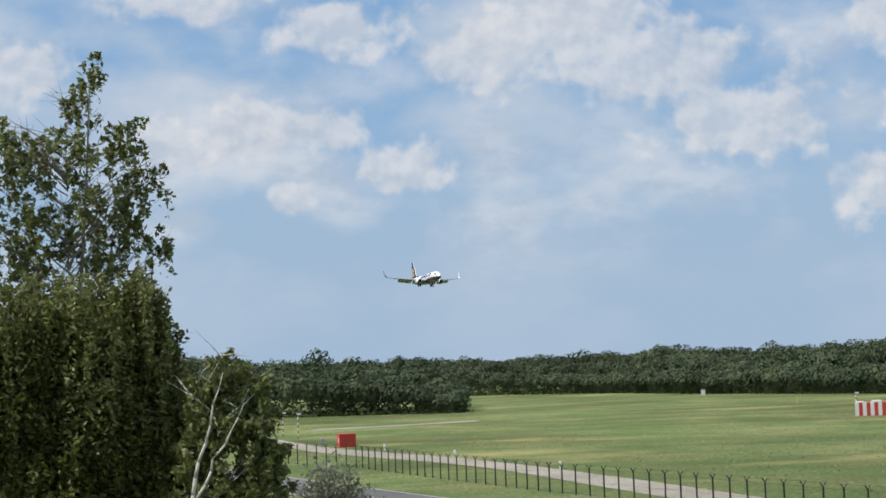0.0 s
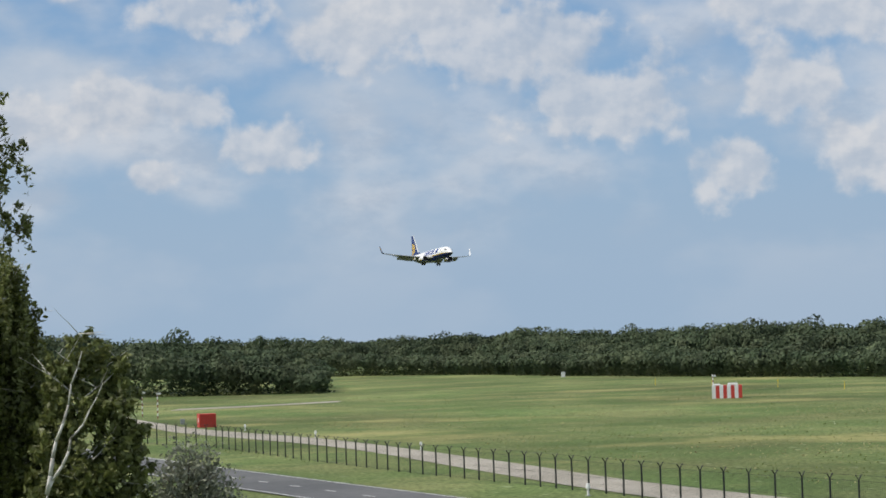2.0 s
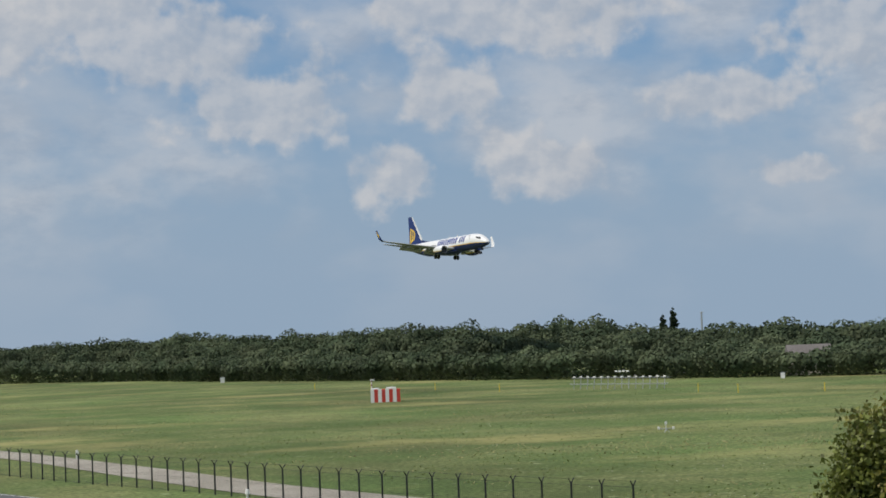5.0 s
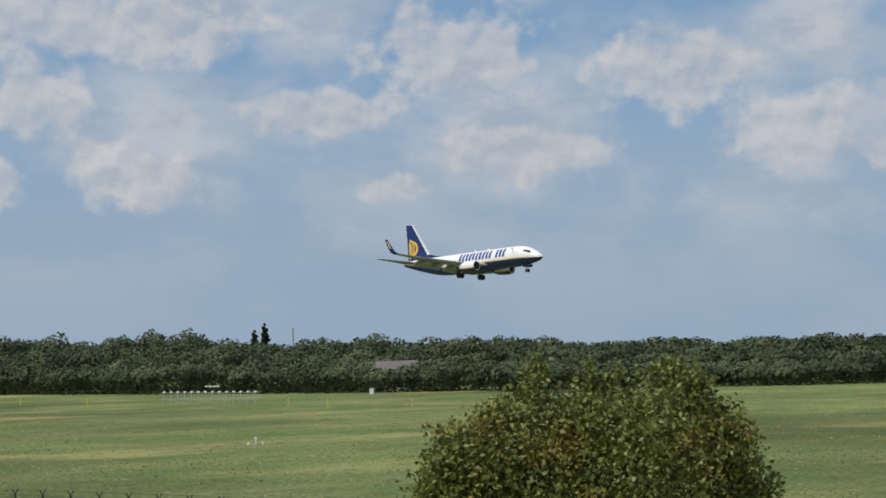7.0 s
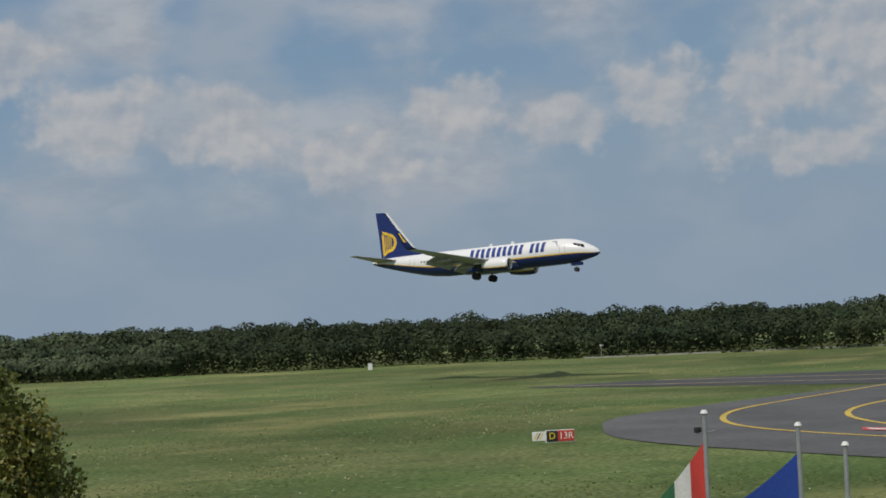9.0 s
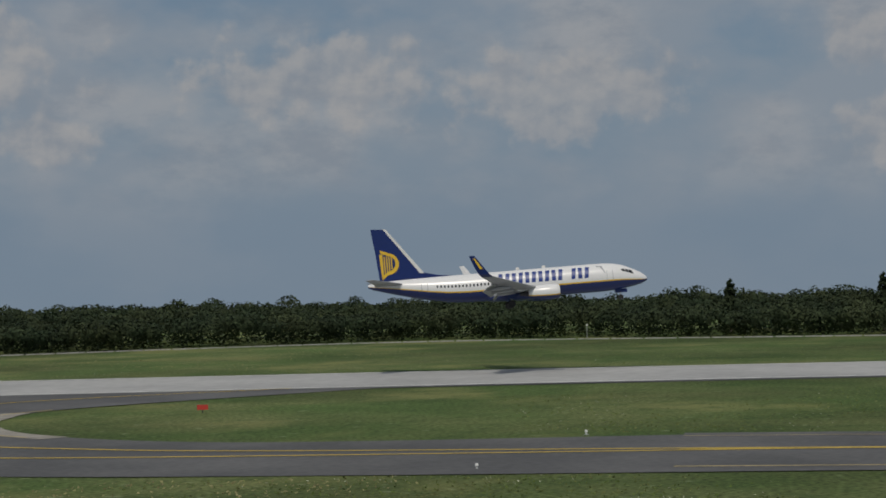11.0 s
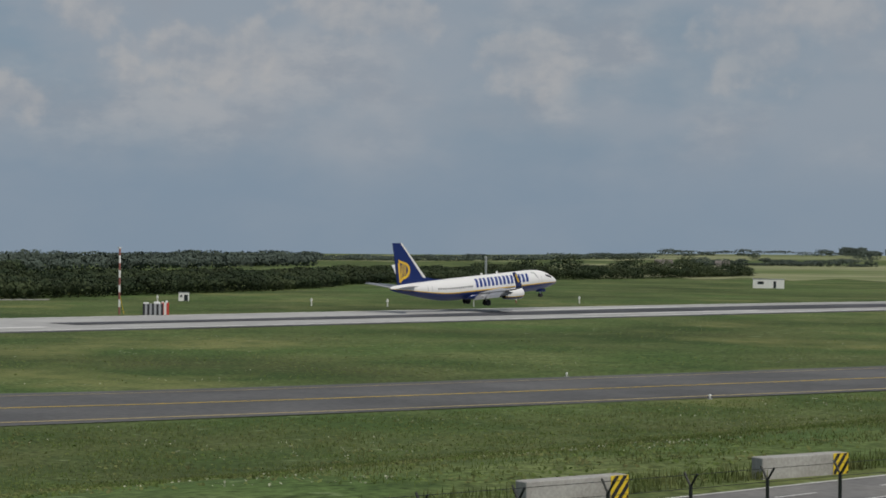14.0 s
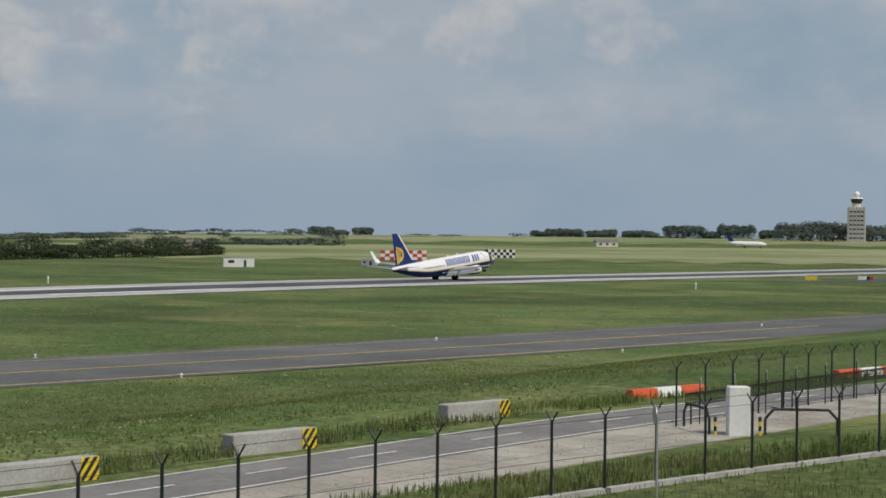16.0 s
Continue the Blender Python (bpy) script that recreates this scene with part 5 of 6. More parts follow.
p = on_land(54.8, -63.0)
cab = empty("utility_cabinet", Matrix.Translation(p) @ Matrix.Rotation(radians(-40), 4, "Z"), "pale grey steel utility cabinet by the fence", "cabinet")
part("body", box(bmesh.new(), 0.9, 0.9, 2.1, Matrix.Translation((0, 0, 1.05)), 0.03), WHITE_PAINT, cab)
part("plate", box(bmesh.new(), 0.22, 0.02, 0.22, Matrix.Translation((-0.1, -0.462, 0.9))), GREY_METAL, cab)
part("plate", box(bmesh.new(), 0.25, 0.02, 0.08, Matrix.Translation((-0.1, -0.462, 1.75))), GREY_METAL, cab)
for dx, dy in ((0.6, 0.75), (-0.5, -0.85)):
    c = Vector((p.x + dx, p.y + dy, 0))
    bol = empty("bollard", Matrix.Translation((c.x, c.y, land(c.x, c.y))), "yellow and black steel bollard beside the cabinet", "bollard", "bollards")
    for i in range(4):
        part("ring", rod(bmesh.new(), (0, 0, 0.2 * i), (0, 0, 0.2 * i + 0.2), 0.07, 0.07, 10), BLACK if i % 2 else YELLOW_PAINT, bol)
# cable pipes bowing out of the ground
for a, b in (((58.7, -63.9), (55.6, -62.1)), ((54.4, -64.3), (52.2, -66.4))):
    a, b = on_land(*a), on_land(*b)
    pts = [a, a + Vector((0, 0, 0.7)), a.lerp(b, 0.12) + Vector((0, 0, 1.1)), a.lerp(b, 0.88) + Vector((0, 0, 1.1)), b + Vector((0, 0, 0.7)), b]
    bm = bmesh.new()
    for u, v in zip(pts, pts[1:]):
        rod(bm, u, v, 0.06, 0.06, 8)
    tagged(part("cable_pipe", bm, BLACK), "black bowed cable pipe beside the fence", "pipe")
tray = [on_land(*q) for q in ((58.9, -64.2), (61.7, -74.5), (64.7, -87.0))]
bm = bmesh.new()
for u, v in zip(tray, tray[1:]):
    d = v - u
    for zz in (0.9, 1.0, 1.38, 1.44):
        rod(bm, u + Vector((0, 0, zz)), v + Vector((0, 0, zz)), 0.03, 0.03, 5)
    k = int(d.length / 0.16)
    for i in range(k + 1):
        c = u.lerp(v, i / k)
        rod(bm, c + Vector((0, 0, 0.88)), c + Vector((0, 0, 1.42)), 0.018, 0.018, 4)
    for f in (0.05, 0.5, 0.95):
        c = u.lerp(v, f)
        rod(bm, (c.x, c.y, land(c.x, c.y) - 0.1), (c.x, c.y, c.z + 0.95), 0.04, 0.04, 6)
tagged(part("cable_tray", bm, DARK_POST), "dark steel cable tray on posts", "cable tray")
for q in ((58.9, -65.2), (59.7, -68.4), (60.5, -71.6), (61.4, -74.9), (62.3, -78.3), (63.2, -82)):
    c = on_land(*q)
    sg = empty("notice_board", Matrix.Translation(c) @ Matrix.Rotation(radians(-50), 4, "Z"), "small grey notice board on the inner fence", "sign", "notice boards")
    part("board", box(bmesh.new(), 0.75, 0.03, 0.4, Matrix.Translation((0, 0, 1.9))), GREY_METAL, sg)
    part("post", rod(bmesh.new(), (0, 0.04, -0.1), (0, 0.04, 2.0), 0.03), DARK_POST, sg)
c = seat(60.7, -64.3)
sg = empty("round_sign", Matrix.Translation(c), "round road sign seen edge-on, on a steel post", "sign")
part("post", rod(bmesh.new(), (0, 0, -0.3), (0, 0, 3.0), 0.04), GREY_METAL, sg)
part("disc", rod(bmesh.new(), (0.03, 0.05, 2.7), (0.05, 0.08, 2.7), 0.3, 0.3, 20), GREY_METAL, sg)


# ---- flags below the terrace ----
def flagpole(az, el, bands, reach=1.1):
    r = 44.0
    x, y = at_az(az, r)
    top = H + r * math.tan(radians(el))
    z0 = land(x, y)
    th = empty("flagpole", Matrix.Translation((x, y, z0)), "white metal flagpole" + (" with hanging flag" if bands else " without a flag"), "flagpole", "flagpoles")
    hh = top - z0
    part("pole", rod(bmesh.new(), (0, 0, -0.2), (0, 0, hh), 0.075, 0.05, 12), GREY_METAL, th)
    part("cap", rod(bmesh.new(), (0, 0, hh), (0, 0, hh + 0.08), 0.09, 0.05, 12), WHITE_PAINT, th)
    if not bands:
        return
    if len(bands) == 3:
        lamp = part("floodlight", box(bmesh.new(), 0.16, 0.12, 0.12, Matrix.Translation((-0.13, 0.1, hh - 0.36)), 0.02), BLACK, th, "small dark floodlight on a bracket")
        part("bracket", rod(bmesh.new(), (-0.2, 0.14, hh - 0.44), (0.2, -0.12, hh - 0.40), 0.014), GREY_METAL, lamp)
    # cloth sagging away from the pole, along the picture's left
    wx, wy = -math.cos(radians(az)), math.sin(radians(az))
    n = len(bands)
    k = 10
    for bi, m in enumerate(bands):
        bm = bmesh.new()
        g = []
        for i in range(k + 1):
            u = (bi + i / k) / n
            col = []
            for j in range(9):
                v = j / 8
                out = reach * u
                drop = 0.55 + 1.35 * u ** 0.85 + v * (1.5 - 0.35 * u)
                dep = 0.13 * math.sin(u * 9 + v * 2) * u ** 0.5
                col.append(bm.verts.new((wx * out + wy * dep, wy * out - wx * dep, hh - drop)))
            g.append(col)
        for i in range(k):
            for j in range(8):
                bm.faces.new((g[i][j], g[i + 1][j], g[i + 1][j + 1], g[i][j + 1]))
        part("flag_band", bm, m, th, flat=False)


flagpole(53.8, -3.42, (FLAG_RED, FLAG_WHITE, FLAG_GREEN))
flagpole(56.47, -3.87, (FLAG_BLUE,), 1.75)
flagpole(57.78, -4.47, ())
flagpole(59.9, -5.4, ())


# ---- airfield furniture ----
def facing(x, y):
    """Turned so that its -y side looks at the terrace."""
    return math.atan2(y, x) - math.pi / 2


def stripe_hut(x, y, w, h, d, n, mats, label, roofs=True):
    p = seat(x, y)
    th = empty("striped_hut", Matrix.Translation(p) @ Matrix.Rotation(facing(x, y), 4, "Z"), label, "equipment hut")
    for i in range(n):
        part("panel", box(bmesh.new(), w / n, d, h, Matrix.Translation((-w / 2 + w * (i + 0.5) / n, 0, h / 2))), mats[i % len(mats)], th)
    if roofs:
        part("roof", box(bmesh.new(), w * 0.32, d * 0.9, 0.35, Matrix.Translation((w * 0.2, 0, h + 0.17)), 0.04), WHITE_PAINT, th)
        part("roof", box(bmesh.new(), w * 0.26, d * 0.9, 0.22, Matrix.Translation((-w * 0.34, 0, h + 0.1)), 0.03), WHITE_PAINT, th)
    return th


stripe_hut(74.5, 343, 5.3, 2.3, 3, 8, (WHITE_PAINT, RED_PAINT), "red and white striped equipment hut on the grass")
stripe_hut(329, -96.7, 3.4, 1.9, 2.5, 9, (DARK_METAL, GREY_METAL), "dark striped equipment hut with red and white end")
stripe_hut(331, -99.5, 1.3, 2.0, 2.0, 3, (RED_PAINT, WHITE_PAINT, RED_PAINT), "red and white striped box beside the mast")


def checker(x, y, w, h, nx, nz, mats, label):
    p = seat(x, y)
    th = empty("checkered_hut", Matrix.Translation(p) @ Matrix.Rotation(facing(x, y), 4, "Z"), label, "equipment hut")
    for i in range(nx):
        for j in range(nz):
            part("panel", box(bmesh.new(), w / nx, 3, h / nz, Matrix.Translation((-w / 2 + w * (i + 0.5) / nx, 0, h * (j + 0.5) / nz))), mats[(i + j) % 2], th)


checker(700, -570, 19, 4.0, 10, 3, (RED_PAINT, WHITE_PAINT), "red and white checkered equipment hut")
checker(763, -687, 14, 4.0, 10, 3, (DARK_METAL, WHITE_PAINT), "black and white checkered equipment hut")

p = Vector((-15, 291, 0))
rb = empty("red_container", Matrix.Translation(p) @ Matrix.Rotation(radians(12), 4, "Z"), "red steel container in the grass", "container")
part("body", box(bmesh.new(), 2.5, 2.3, 2.0, Matrix.Translation((0, 0, 1.0)), 0.04), RED_PAINT, rb)
for i in range(5):
    part("rib", box(bmesh.new(), 0.06, 0.05, 1.85, Matrix.Translation((-1.0 + 0.5 * i, -1.17, 1.0))), RED_PAINT, rb)
part("notice", box(bmesh.new(), 0.02, 0.5, 0.6, Matrix.Translation((-1.265, -0.3, 1.1))), WHITE_PAINT, rb)


def hut(x, y, w, h, label, material=WHITE_PAINT, name="cabin", d=None):
    p = seat(x, y)
    th = empty(name, Matrix.Translation(p) @ Matrix.Rotation(facing(x, y), 4, "Z"), label, "hut")
    part("body", box(bmesh.new(), w, d or w * 0.8, h, Matrix.Translation((0, 0, h / 2)), 0.03), material, th)
    part("roof", box(bmesh.new(), w * 1.06, (d or w * 0.8) * 1.06, 0.12, Matrix.Translation((0, 0, h + 0.06))), GREY_METAL, th)
    if w > 2:
        part("door", box(bmesh.new(), 0.8, 0.05, h * 0.75, Matrix.Translation((w * 0.2, -(d or w * 0.8) / 2 - 0.01, h * 0.4))), DARK_WINDOW, th)
        part("window", box(bmesh.new(), w * 0.2, 0.05, h * 0.3, Matrix.Translation((-w * 0.25, -(d or w * 0.8) / 2 - 0.01, h * 0.6))), DARK_WINDOW, th)
    return th


hut(74.4, 564, 1.2, 1.5, "small white box at the wood's edge")
hut(167.5, 379, 0.9, 1.2, "small white box on the grass")
hut(269, 277.5, 0.9, 1.3, "small white box on the grass")
hut(406.8, -23.4, 0.9, 1.35, "small white box on the grass")
hut(415, -129, 2.2, 1.7, "pale equipment cabin on the grass", d=1.6)
hut(562.6, -384.3, 9.5, 2.8, "long white equipment cabin", d=3)
hut(556, -276.7, 4.6, 3.0, "small pale house with flat roof", HOUSE_WALL, d=3)
dish_hut = hut(576.8, -452.4, 4.6, 2.0, "small grey cabin in the grass with a white dish", GREY_METAL, d=2.5)
bm = bmesh.new()
bmesh.ops.create_cone(bm, cap_ends=True, segments=18, radius1=1.1, radius2=0.4, depth=0.5, matrix=Matrix.Translation((2.9, -0.5, 1.4)) @ Matrix.Rotation(radians(70), 4, "X"))
part("dish", bm, WHITE_PAINT, dish_hut, "round white dish")
part("dish_stand", rod(bmesh.new(), (2.9, -0.3, -0.1), (2.9, -0.3, 1.2), 0.12), GREY_METAL, dish_hut)
for x, y, r in ((-19.4, 304.7, 0.35),):
    hut(x, y, r * 2, r * 2, "small pale box beside the track", GREY_METAL)


def marker(x, y, h, label, lamp=WHITE_PAINT, name="runway_light"):
    p = seat(x, y)
    th = empty(name, Matrix.Translation(p), label, "airfield light", "airfield lights")
    part("stem", rod(bmesh.new(), (0, 0, -0.05), (0, 0, h * 0.6), 0.05 + h * 0.05, 0.05 + h * 0.04, 8), lamp, th)
    part("lamp", rod(bmesh.new(), (0, 0, h * 0.6), (0, 0, h), 0.10 + h * 0.1, 0.06 + h * 0.06, 10), lamp, th)
    part("base", rod(bmesh.new(), (0, 0, -0.02), (0, 0, 0.05), 0.22, 0.22, 10), GREY_METAL, th)


for x, y in ((-8.8, 274.2), (0.9, 247.1), (12.1, 211.0), (20.5, 143.5), (245.2, -15.8)):
    marker(x, y, 0.9, "white marker post beside the track")
for x, y in ((157.7, -23.1), (128, -25.7), (162, -88), (134, -86), (166, -140), (139, -142), (170, -200), (153, 28), (124, 30)):
    marker(x, y, 0.4, "low taxiway edge light")
for x, y in ((373, -160), (378, -145), (392, -216), (405, -120), (300, -330)):
    marker(x, y, 1.5, "white runway approach aid on a post")
for x, y in ((104.5, 374.2), (98, 401.4), (126.8, 323.6), (129.6, 312.2), (88, 420), (140, 300), (150, 290), (80, 445)):
    p = seat(x, y)
    th = empty("yellow_post", Matrix.Translation(p), "thin yellow marker post in the grass", "marker", "yellow marker posts")
    part("post", rod(bmesh.new(), (0, 0, -0.1), (0, 0, 1.5), 0.07), YELLOW_PAINT, th)
# guidance sign
a, b = seat(119.5, 108.8), seat(125.5, 103.2)
c = seat(123.9, 105)
sgn = empty("guidance_sign", Matrix.Translation(c) @ Matrix.Rotation(facing(c.x, c.y) + radians(8), 4, "Z"), "lit taxiway sign, black and red panels", "sign")
part("yellow_black_panel", box(bmesh.new(), 0.95, 0.2, 0.9, Matrix.Translation((-1.05, 0, 0.7)), 0.02), BLACK, sgn, "black panel with yellow letter")
part("red_panel", box(bmesh.new(), 1.35, 0.2, 0.9, Matrix.Translation((0.12, 0, 0.7)), 0.02), RED_PAINT, sgn, "red panel with white characters")
part("side_panel", box(bmesh.new(), 1.15, 0.2, 0.75, Matrix.Translation((-2.12, 0.15, 0.72)), 0.02), WHITE_PAINT, sgn, "white panel end with stripes")
part("frame", box(bmesh.new(), 2.42, 0.16, 1.02, Matrix.Translation((-0.4, 0.04, 0.7))), WHITE_PAINT, sgn)
for i in range(3):
    bm = bmesh.new()
    x0 = -2.6 + 0.22 * i
    bm.faces.new([bm.verts.new((x, 0.04, z)) for x, z in ((x0, 0.45), (x0 + 0.09, 0.45), (x0 + 0.4, 1.0), (x0 + 0.31, 1.0))])
    part("side_stripe", bm, YELLOW_PAINT if i % 2 == 0 else BLACK, sgn)
for x in (-1.3, 0.5):
    part("leg", rod(bmesh.new(), (x, 0, -0.1), (x, 0, 0.3), 0.05), GREY_METAL, sgn)
for txt, x, m in (("D", -1.05, YELLOW_PAINT), ("13R", 0.12, WHITE_PAINT)):
    cu = bpy.data.curves.new("characters", "FONT")
    cu.body, cu.size, cu.align_x, cu.align_y, cu.extrude = txt, 0.78, "CENTER", "CENTER", 0.005
    cu.materials.append(m)
    ob = new("characters", cu)
    ob.parent = sgn
    ob.matrix_basis = Matrix.Translation((x, -0.11, 0.7)) @ Matrix.Rotation(radians(90), 4, "X")

# signs and turn-off far down the runway
sheet("turn_off", [[(304, -357), (306, -358)], [(296, -385), (311, -387)], [(288, -425), (321, -427)], [(280, -470), (334, -470)]], DARK_ASPHALT, 0.05, "dark asphalt turn-off beside the runway", "taxiway")


def field_sign(x, y, panels, label):
    th = empty("guidance_sign", Matrix.Translation((x, y, land(x, y))) @ Matrix.Rotation(facing(x, y), 4, "Z"), label, "sign")
    x0 = -sum(w for w, _ in panels) / 2
    for w, m in panels:
        part("panel", box(bmesh.new(), w - 0.04, 0.2, 0.9, Matrix.Translation((x0 + w / 2, 0, 0.75)), 0.02), m, th)
        part("leg", rod(bmesh.new(), (x0 + w / 2, 0, -0.1), (x0 + w / 2, 0, 0.32), 0.05), GREY_METAL, th)
        x0 += w


field_sign(308.5, -381.4, ((1.5, YELLOW_PAINT), (1.5, YELLOW_PAINT)), "yellow taxiway sign beside the turn-off")
field_sign(303.7, -396.9, ((2.1, WHITE_PAINT), (0.9, BLACK), (0.8, RED_PAINT)), "white, black and red sign beside the turn-off")

# small weather sensor standing in the grass
c = on_land(76.1, 204.4)
sensor = empty("weather_sensor", Matrix.Translation(c) @ Matrix.Rotation(facing(c.x, c.y), 4, "Z"), "small white sensor on a tripod in the grass", "sensor")
part("pole", rod(bmesh.new(), (0, 0, 0.2), (0, 0, 0.95), 0.05), WHITE_PAINT, sensor)
for a in (0, 120, 240):
    part("leg", rod(bmesh.new(), (0.45 * math.cos(radians(a)), 0.45 * math.sin(radians(a)), -0.05), (0, 0, 0.45), 0.035), GREY_METAL, sensor)
part("arm", rod(bmesh.new(), (-0.8, 0, 0.45), (0.8, 0, 0.45), 0.035), GREY_METAL, sensor)
for x in (-0.8, 0.0, 0.8):
    part("head", box(bmesh.new(), 0.26, 0.2, 0.3, Matrix.Translation((x, 0, 0.5 if x else 1.05)), 0.04), WHITE_PAINT, sensor)

# approach-light gantry
a, b = seat(117.4, 368.2), seat(129.8, 346.8)
als = empty("approach_lights", Matrix.Translation((a + b) / 2) @ Matrix.Rotation(math.atan2(b.y - a.y, b.x - a.x), 4, "Z"), "low steel gantry with rows of white approach lights", "approach lights")
L = (b - a).length
part("beam", box(bmesh.new(), L, 0.3, 0.15, Matrix.Translation((0, 0, 1.0))), GREY_METAL, als)
part("beam", box(bmesh.new(), L, 0.3, 0.12, Matrix.Translation((0, 0.6, 2.2))), GREY_METAL, als)
for i in range(14):
    x = -L / 2 + L * (i + 0.5) / 14
    part("leg", rod(bmesh.new(), (x, 0, -0.1), (x, 0.3, 2.2), 0.07), GREY_METAL, als)
    part("lamp", box(bmesh.new(), 0.6, 0.3, 0.28, Matrix.Translation((x, 0.3, 2.36)), 0.05), WHITE_PAINT, als)
for i in range(4):
    part("lamp", box(bmesh.new(), 0.6, 0.3, 0.28, Matrix.Translation((-1 + i * 0.95, 0.8, 3.4)), 0.05), WHITE_PAINT, als)


def mast(x, y, h, label, striped=False, lamp=True, name="mast", r=0.09):
    p = seat(x, y)
    th = empty(name, Matrix.Translation(p), label, "mast")
    k = 9
    for i in range(k):
        m = (FADED_RED if i % 2 == 0 else WHITE_PAINT) if striped else GREY_METAL
        part("section", rod(bmesh.new(), (0, 0, -0.1 if i == 0 else h * i / k), (0, 0, h * (i + 1) / k), r, r, 8), m, th)
    if lamp:
        part("head", box(bmesh.new(), 0.7, 0.4, 0.3, Matrix.Translation((0.2, 0, h))), WHITE_PAINT, th)
    return th


pm = mast(333, -91.8, 11.2, "tall red and white striped radio mast", True, name="radio_mast", r=0.18)
part("stay", rod(bmesh.new(), (0.3, 0, 4), (1.5, -1.2, 0), 0.06), YELLOW_PAINT, pm)
mast(76.0, 362, 3.6, "white and red striped mast behind the hut", True, r=0.12)
mast(315.4, 256.3, 2.4, "thin steel lamp post on the grass")
mast(397.2, -202.4, 5.4, "white and red striped mast by the runway", True, r=0.16)
mast(441, 80, 3.0, "thin steel lamp post on the grass")
mast(425, -30, 3.6, "thin steel lamp post on the grass")
mast(415, -48, 3.8, "thin steel lamp post on the grass")
mast(400, -78, 3.2, "thin steel lamp post on the grass")
mast(-28.9, 344.8, 4.2, "white and red striped post by the track", True)
mast(-25.3, 332.6, 4.2, "white and red striped post by the track", True)
x, y = at_az(21.58, 640)
mast(x, y, 18.5, "slender far radio mast above the wood", r=0.35)
x, y = at_az(116.1, 560)
mast(x, y, 9.0, "dark watch post on legs", name="watch_post", r=0.32)

# windsock
p = seat(371.2, -179.1)
ws = empty("windsock", Matrix.Translation(p) @ Matrix.Rotation(radians(35), 4, "Z"), "red and white windsock on a pole, half filled", "windsock")
part("pole", rod(bmesh.new(), (0, 0, -0.1), (0, 0, 4.2), 0.07), WHITE_PAINT, ws)
for i in range(4):
    part("sock_band", rod(bmesh.new(), (-0.55 * i, 0, 4.1 - 0.28 * i), (-0.55 * (i + 1), 0, 4.1 - 0.28 * (i + 1)), 0.45 - 0.06 * i, 0.39 - 0.06 * i, 12), RED_PAINT if i % 2 else WHITE_PAINT, ws)
# small red board in the island
p = seat(182, 72)
rs = empty("red_board", Matrix.Translation(p) @ Matrix.Rotation(facing(182, 72), 4, "Z"), "small dark red sign board on the grass island", "sign")
part("board", box(bmesh.new(), 1.1, 0.12, 0.5, Matrix.Translation((0, 0, 0.6))), RED_PAINT, rs)
part("leg", rod(bmesh.new(), (0, 0, -0.1), (0, 0, 0.4), 0.05), BLACK, rs)
# pale kerb-like cable duct along the far grass
dl = spline([(309, 256), (352, 205), (398, 158), (428, 108), (424, 36), (414, -22), (404, -70), (402, -96)], 10)
duct = empty("cable_duct", Matrix(), "low pale concrete duct along the wood's edge", "duct")
for a, b in zip(dl, dl[1:]):
    d = b - a
    c = (a + b) / 2
    part("duct_block", box(bmesh.new(), d.length * 0.93, 0.5, 0.28, Matrix.Translation((c.x, c.y, land(c.x, c.y) + 0.1)) @ Matrix.Rotation(math.atan2(d.y, d.x), 4, "Z")), CONCRETE, duct)


# ---- far buildings ----
def house(az, r, w, h, label, roof_h=2.0):
    x, y = at_az(az, r)
    th = empty("house", Matrix.Translation((x, y, land(x, y))) @ Matrix.Rotation(facing(x, y) + radians(12), 4, "Z"), label, "house", "far houses")
    d = w * 0.55
    part("wall", box(bmesh.new(), w, d, h, Matrix.Translation((0, 0, h / 2))), HOUSE_WALL, th)
    rings = [[(sx * (w / 2 + 0.4), -d / 2 - 0.4, h), (sx * (w / 2 + 0.4), 0, h + roof_h), (sx * (w / 2 + 0.4), d / 2 + 0.4, h)] for sx in (-1, 1)]
    part("roof", loft(rings), ROOF, th)
    for i in range(3):
        part("window", box(bmesh.new(), w * 0.12, 0.1, h * 0.35, Matrix.Translation((-w * 0.3 + w * 0.3 * i, -d / 2 - 0.02, h * 0.55))), DARK_WINDOW, th)


house(24.6, 436, 9.0, 4.2, "grey-roofed house half hidden in the trees", 2.5)
house(135.1, 1500, 17, 3.8, "low pale building on the horizon")
house(121.3, 1150, 10, 3.2, "far pale house with tiled roof", 3)
house(123.0, 1170, 8, 2.8, "far pale house with tiled roof", 3)
x, y = at_az(142.3, 2100)
tw = empty("control_tower", Matrix.Translation((x, y, land(x, y))) @ Matrix.Rotation(facing(x, y), 4, "Z") @ Matrix.Diagonal((1.2, 1.2, 1.36, 1)), "pale concrete control tower with white radar dome", "tower")
part("shaft", box(bmesh.new(), 16, 16, 27, Matrix.Translation((0, 0, 13.5))), HOUSE_WALL, tw)
for i in range(5):
    part("pilaster", box(bmesh.new(), 1.2, 0.6, 27, Matrix.Translation((-6.4 + 3.2 * i, -8.2, 13.5))), GREY_METAL, tw)
for i in range(7):
    part("window_band", box(bmesh.new(), 14, 0.2, 1.3, Matrix.Translation((0, -8.05, 3 + 3.4 * i))), DARK_WINDOW, tw)
part("neck", rod(bmesh.new(), (0, 0, 27), (0, 0, 31), 4, 3.4, 12), HOUSE_WALL, tw)
part("cab", rod(bmesh.new(), (0, 0, 30), (0, 0, 33.5), 4.2, 5.6, 12), DARK_WINDOW, tw)
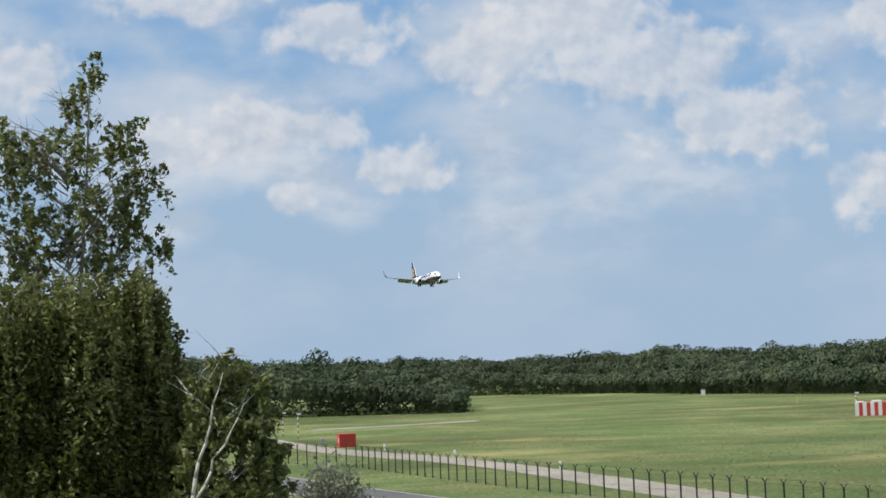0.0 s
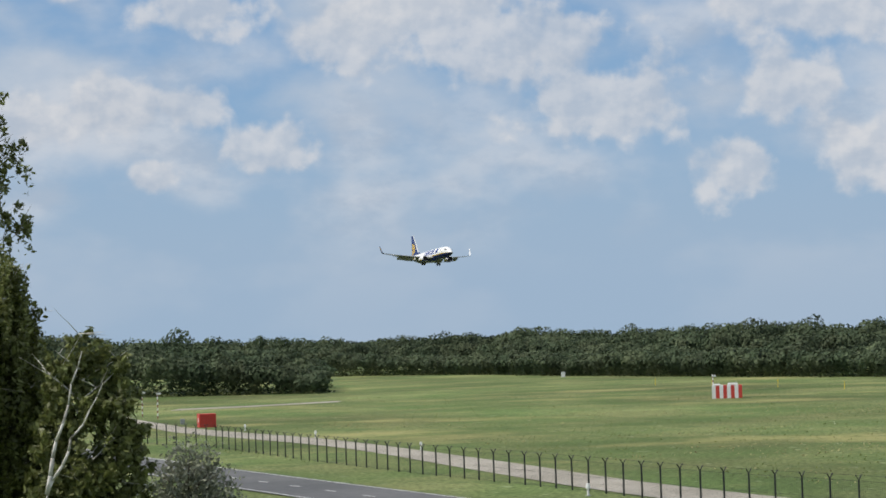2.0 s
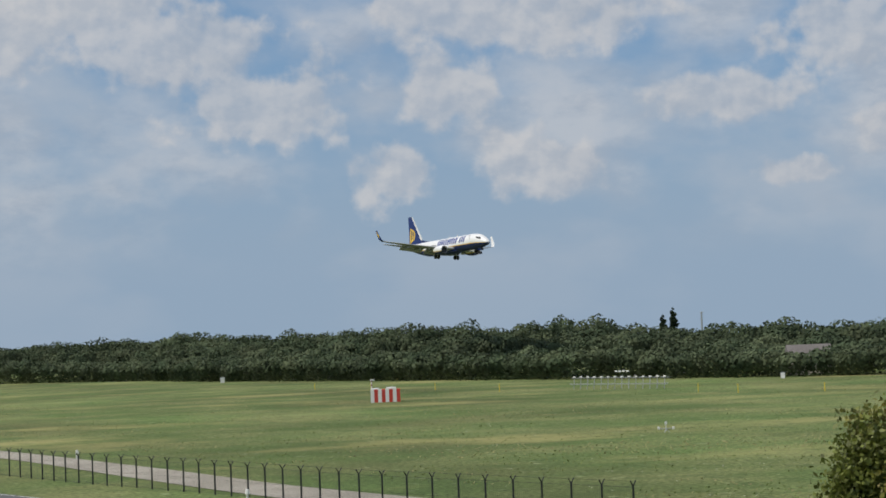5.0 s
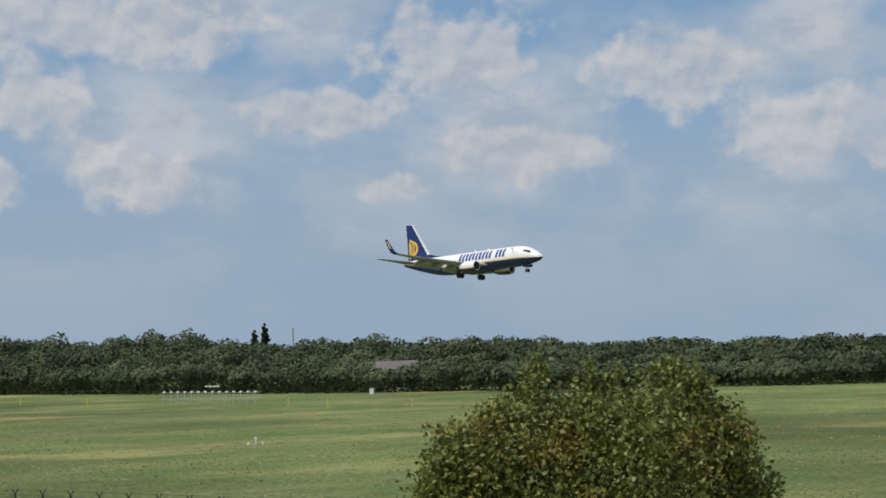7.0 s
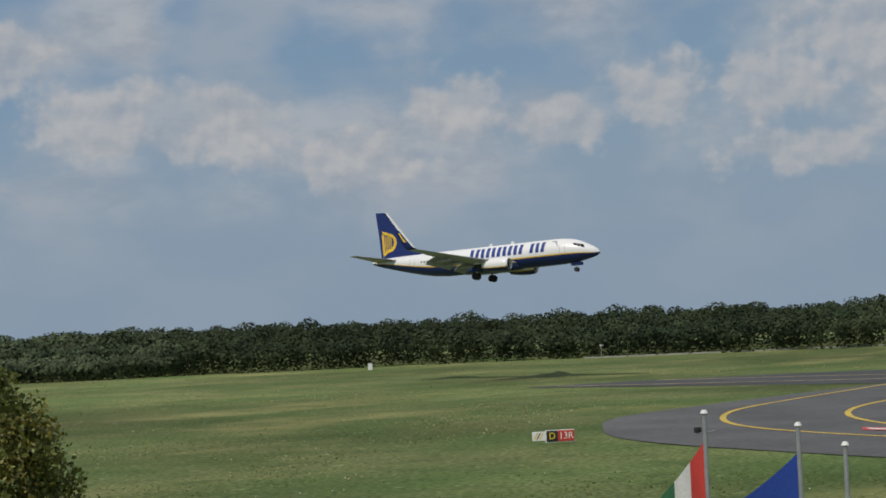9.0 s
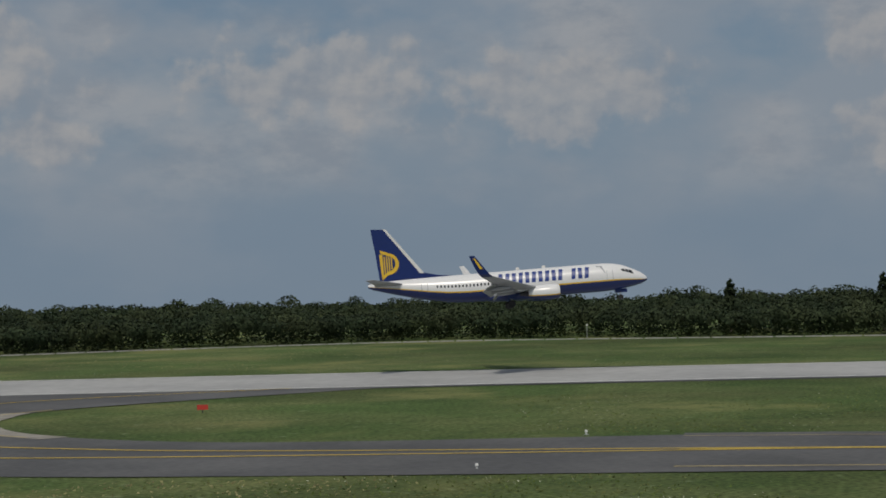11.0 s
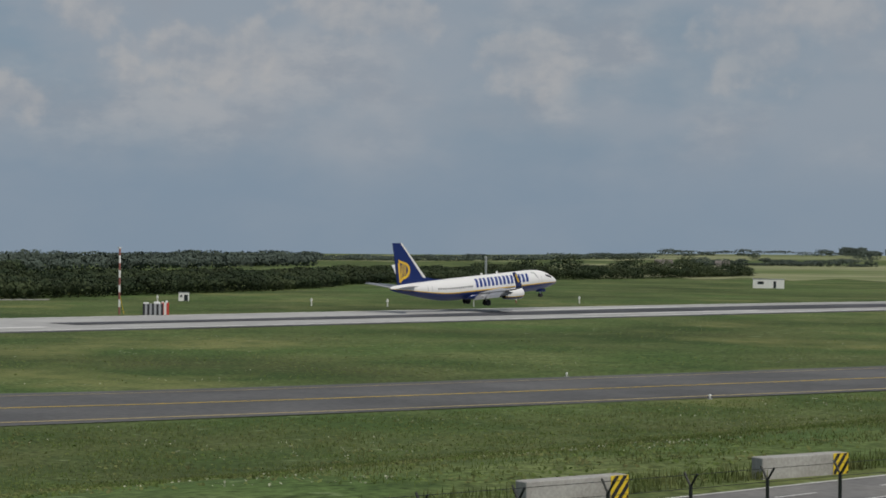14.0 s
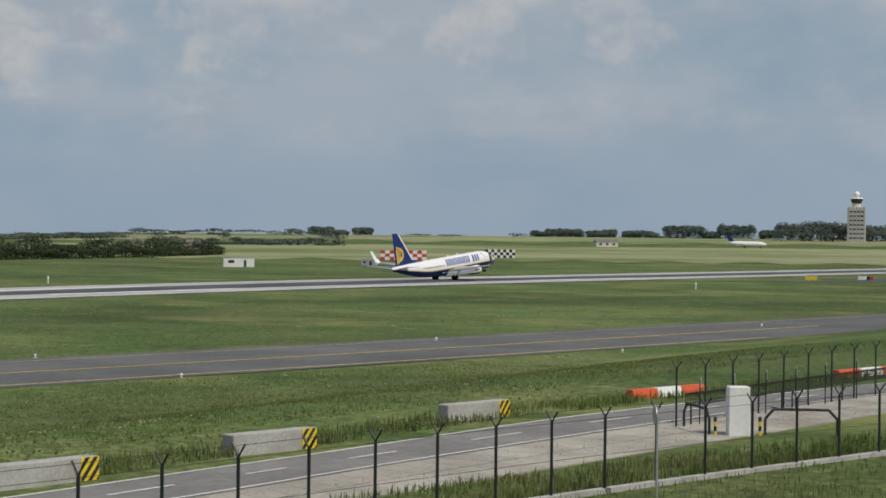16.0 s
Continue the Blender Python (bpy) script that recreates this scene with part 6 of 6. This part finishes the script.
part("cab_roof", rod(bmesh.new(), (0, 0, 33.5), (0, 0, 34.2), 5.8, 5.2, 12), WHITE_PAINT, tw)
bm = bmesh.new()
bmesh.ops.create_uvsphere(bm, u_segments=16, v_segments=10, radius=2.7, matrix=Matrix.Translation((0, 0, 36.6)))
part("radar_dome", bm, WHITE_PAINT, tw, flat=False)
part("dome_stand", rod(bmesh.new(), (0, 0, 34), (0, 0, 35), 1.6, 1.6, 10), GREY_METAL, tw)
# parked airliner far away
x, y = at_az(139.2, 1500)
far_jet = empty("parked_aeroplane", Matrix.Translation((x, y, land(x, y))) @ Matrix.Rotation(facing(x, y), 4, "Z"), "white airliner parked far off", "aeroplane")
rings = [[(X, r * math.cos(a), 3.4 + z + r * math.sin(a)) for a in (2 * math.pi * i / 12 for i in range(12))] for X, r, z in ((-15, 0.3, 1.2), (-11, 1.2, 0.6), (-7, 1.8, 0.1), (8, 1.8, 0), (12, 1.5, -0.2), (14.5, 0.4, -0.6))]
part("fuselage", loft(rings), FUSELAGE_WHITE, far_jet, flat=False)
part("wing", box(bmesh.new(), 4, 28, 0.4, Matrix.Translation((-1, 0, 2.4))), WING_GREY, far_jet)
part("fin", loft([[(-15, s * 0.15, 9.5), (-12.6, s * 0.15, 9.5), (-9.5, s * 0.15, 4.6), (-14, s * 0.15, 4.6)] for s in (-1, 1)]), NAVY, far_jet)
for xx, yy in ((10, 0), (-2, 2.6), (-2, -2.6)):
    part("gear", rod(bmesh.new(), (xx, yy, 0), (xx, yy, 2.2), 0.4), BLACK, far_jet)


# ---- movement ----
def motions():
    # time, way along the runway, height, heading, nose up, way across, bank
    rows = [
        (0.0, -805.9, 45.3, 160.7, 2.9, -20.6, -2), (0.5, -765.8, 43.4, 161.1, 3.0, -19.5, -2), (1.0, -725.1, 41.4, 161.5, 3.1, -18.2, -2), (1.5, -684.5, 39.9, 161.8, 3.2, -17.3, -2),
        (2.0, -643.9, 38.3, 162.0, 3.2, -16.2, -2), (2.5, -604.5, 37.0, 162.0, 3.1, -15.3, -2), (3.0, -565.2, 35.8, 162.0, 2.9, -14.0, -2), (5.5, -383.9, 28.8, 162.2, 1.9, -3.2, -3),
        (6.0, -347.6, 26.8, 162.2, 2.3, -0.4, -3.2), (6.5, -312.3, 24.85, 162.3, 2.6, 2.4, -3.4), (7.0, -276.3, 22.93, 162.6, 2.6, 5.3, -3.5), (7.5, -240.6, 21.05, 163.0, 2.65, 7.7, -3.5),
        (8.0, -203.9, 19.1, 163.3, 2.6, 10.0, -3.5), (8.5, -167.2, 17.3, 163.5, 2.6, 11.6, -3.5), (9.0, -129.6, 15.55, 163.6, 2.6, 12.9, -3.5), (9.5, -92.6, 14.07, 163.6, 2.9, 14.0, -3.5),
        (12.0, 95.7, 5.4, 164.3, 4.2, 9.7, 0), (12.5, 131.4, 3.8, 164.8, 4.8, 8.0, 0.5), (13.0, 169.3, 2.48, 165.2, 5.0, 5.6, 1), (13.5, 204.9, 2.1, 165.5, 5.2, 3.1, 1.3), (14.0, 241.6, 2.0, 165.9, 4.8, -0.4, 1.5),
        (14.5, 276.2, 1.92, 166.2, 4.8, -4.0, 0.8), (15.0, 311.8, 1.6, 166.7, 5.2, -8.5, 0), (15.5, 346.4, 1.45, 167.1, 5.8, -12.2, 0), (16.0, 382.4, 1.4, 167.5, 6.1, -16.3, 0)]
    path = []
    for t, s, z, hd, pt, off, bank in rows:
        p = U * s + N * (260.5 + off)
        path.append((t, pose(p.x, p.y, z, bank, -pt, 90 - hd)))
    walk(jet, path)


motions()
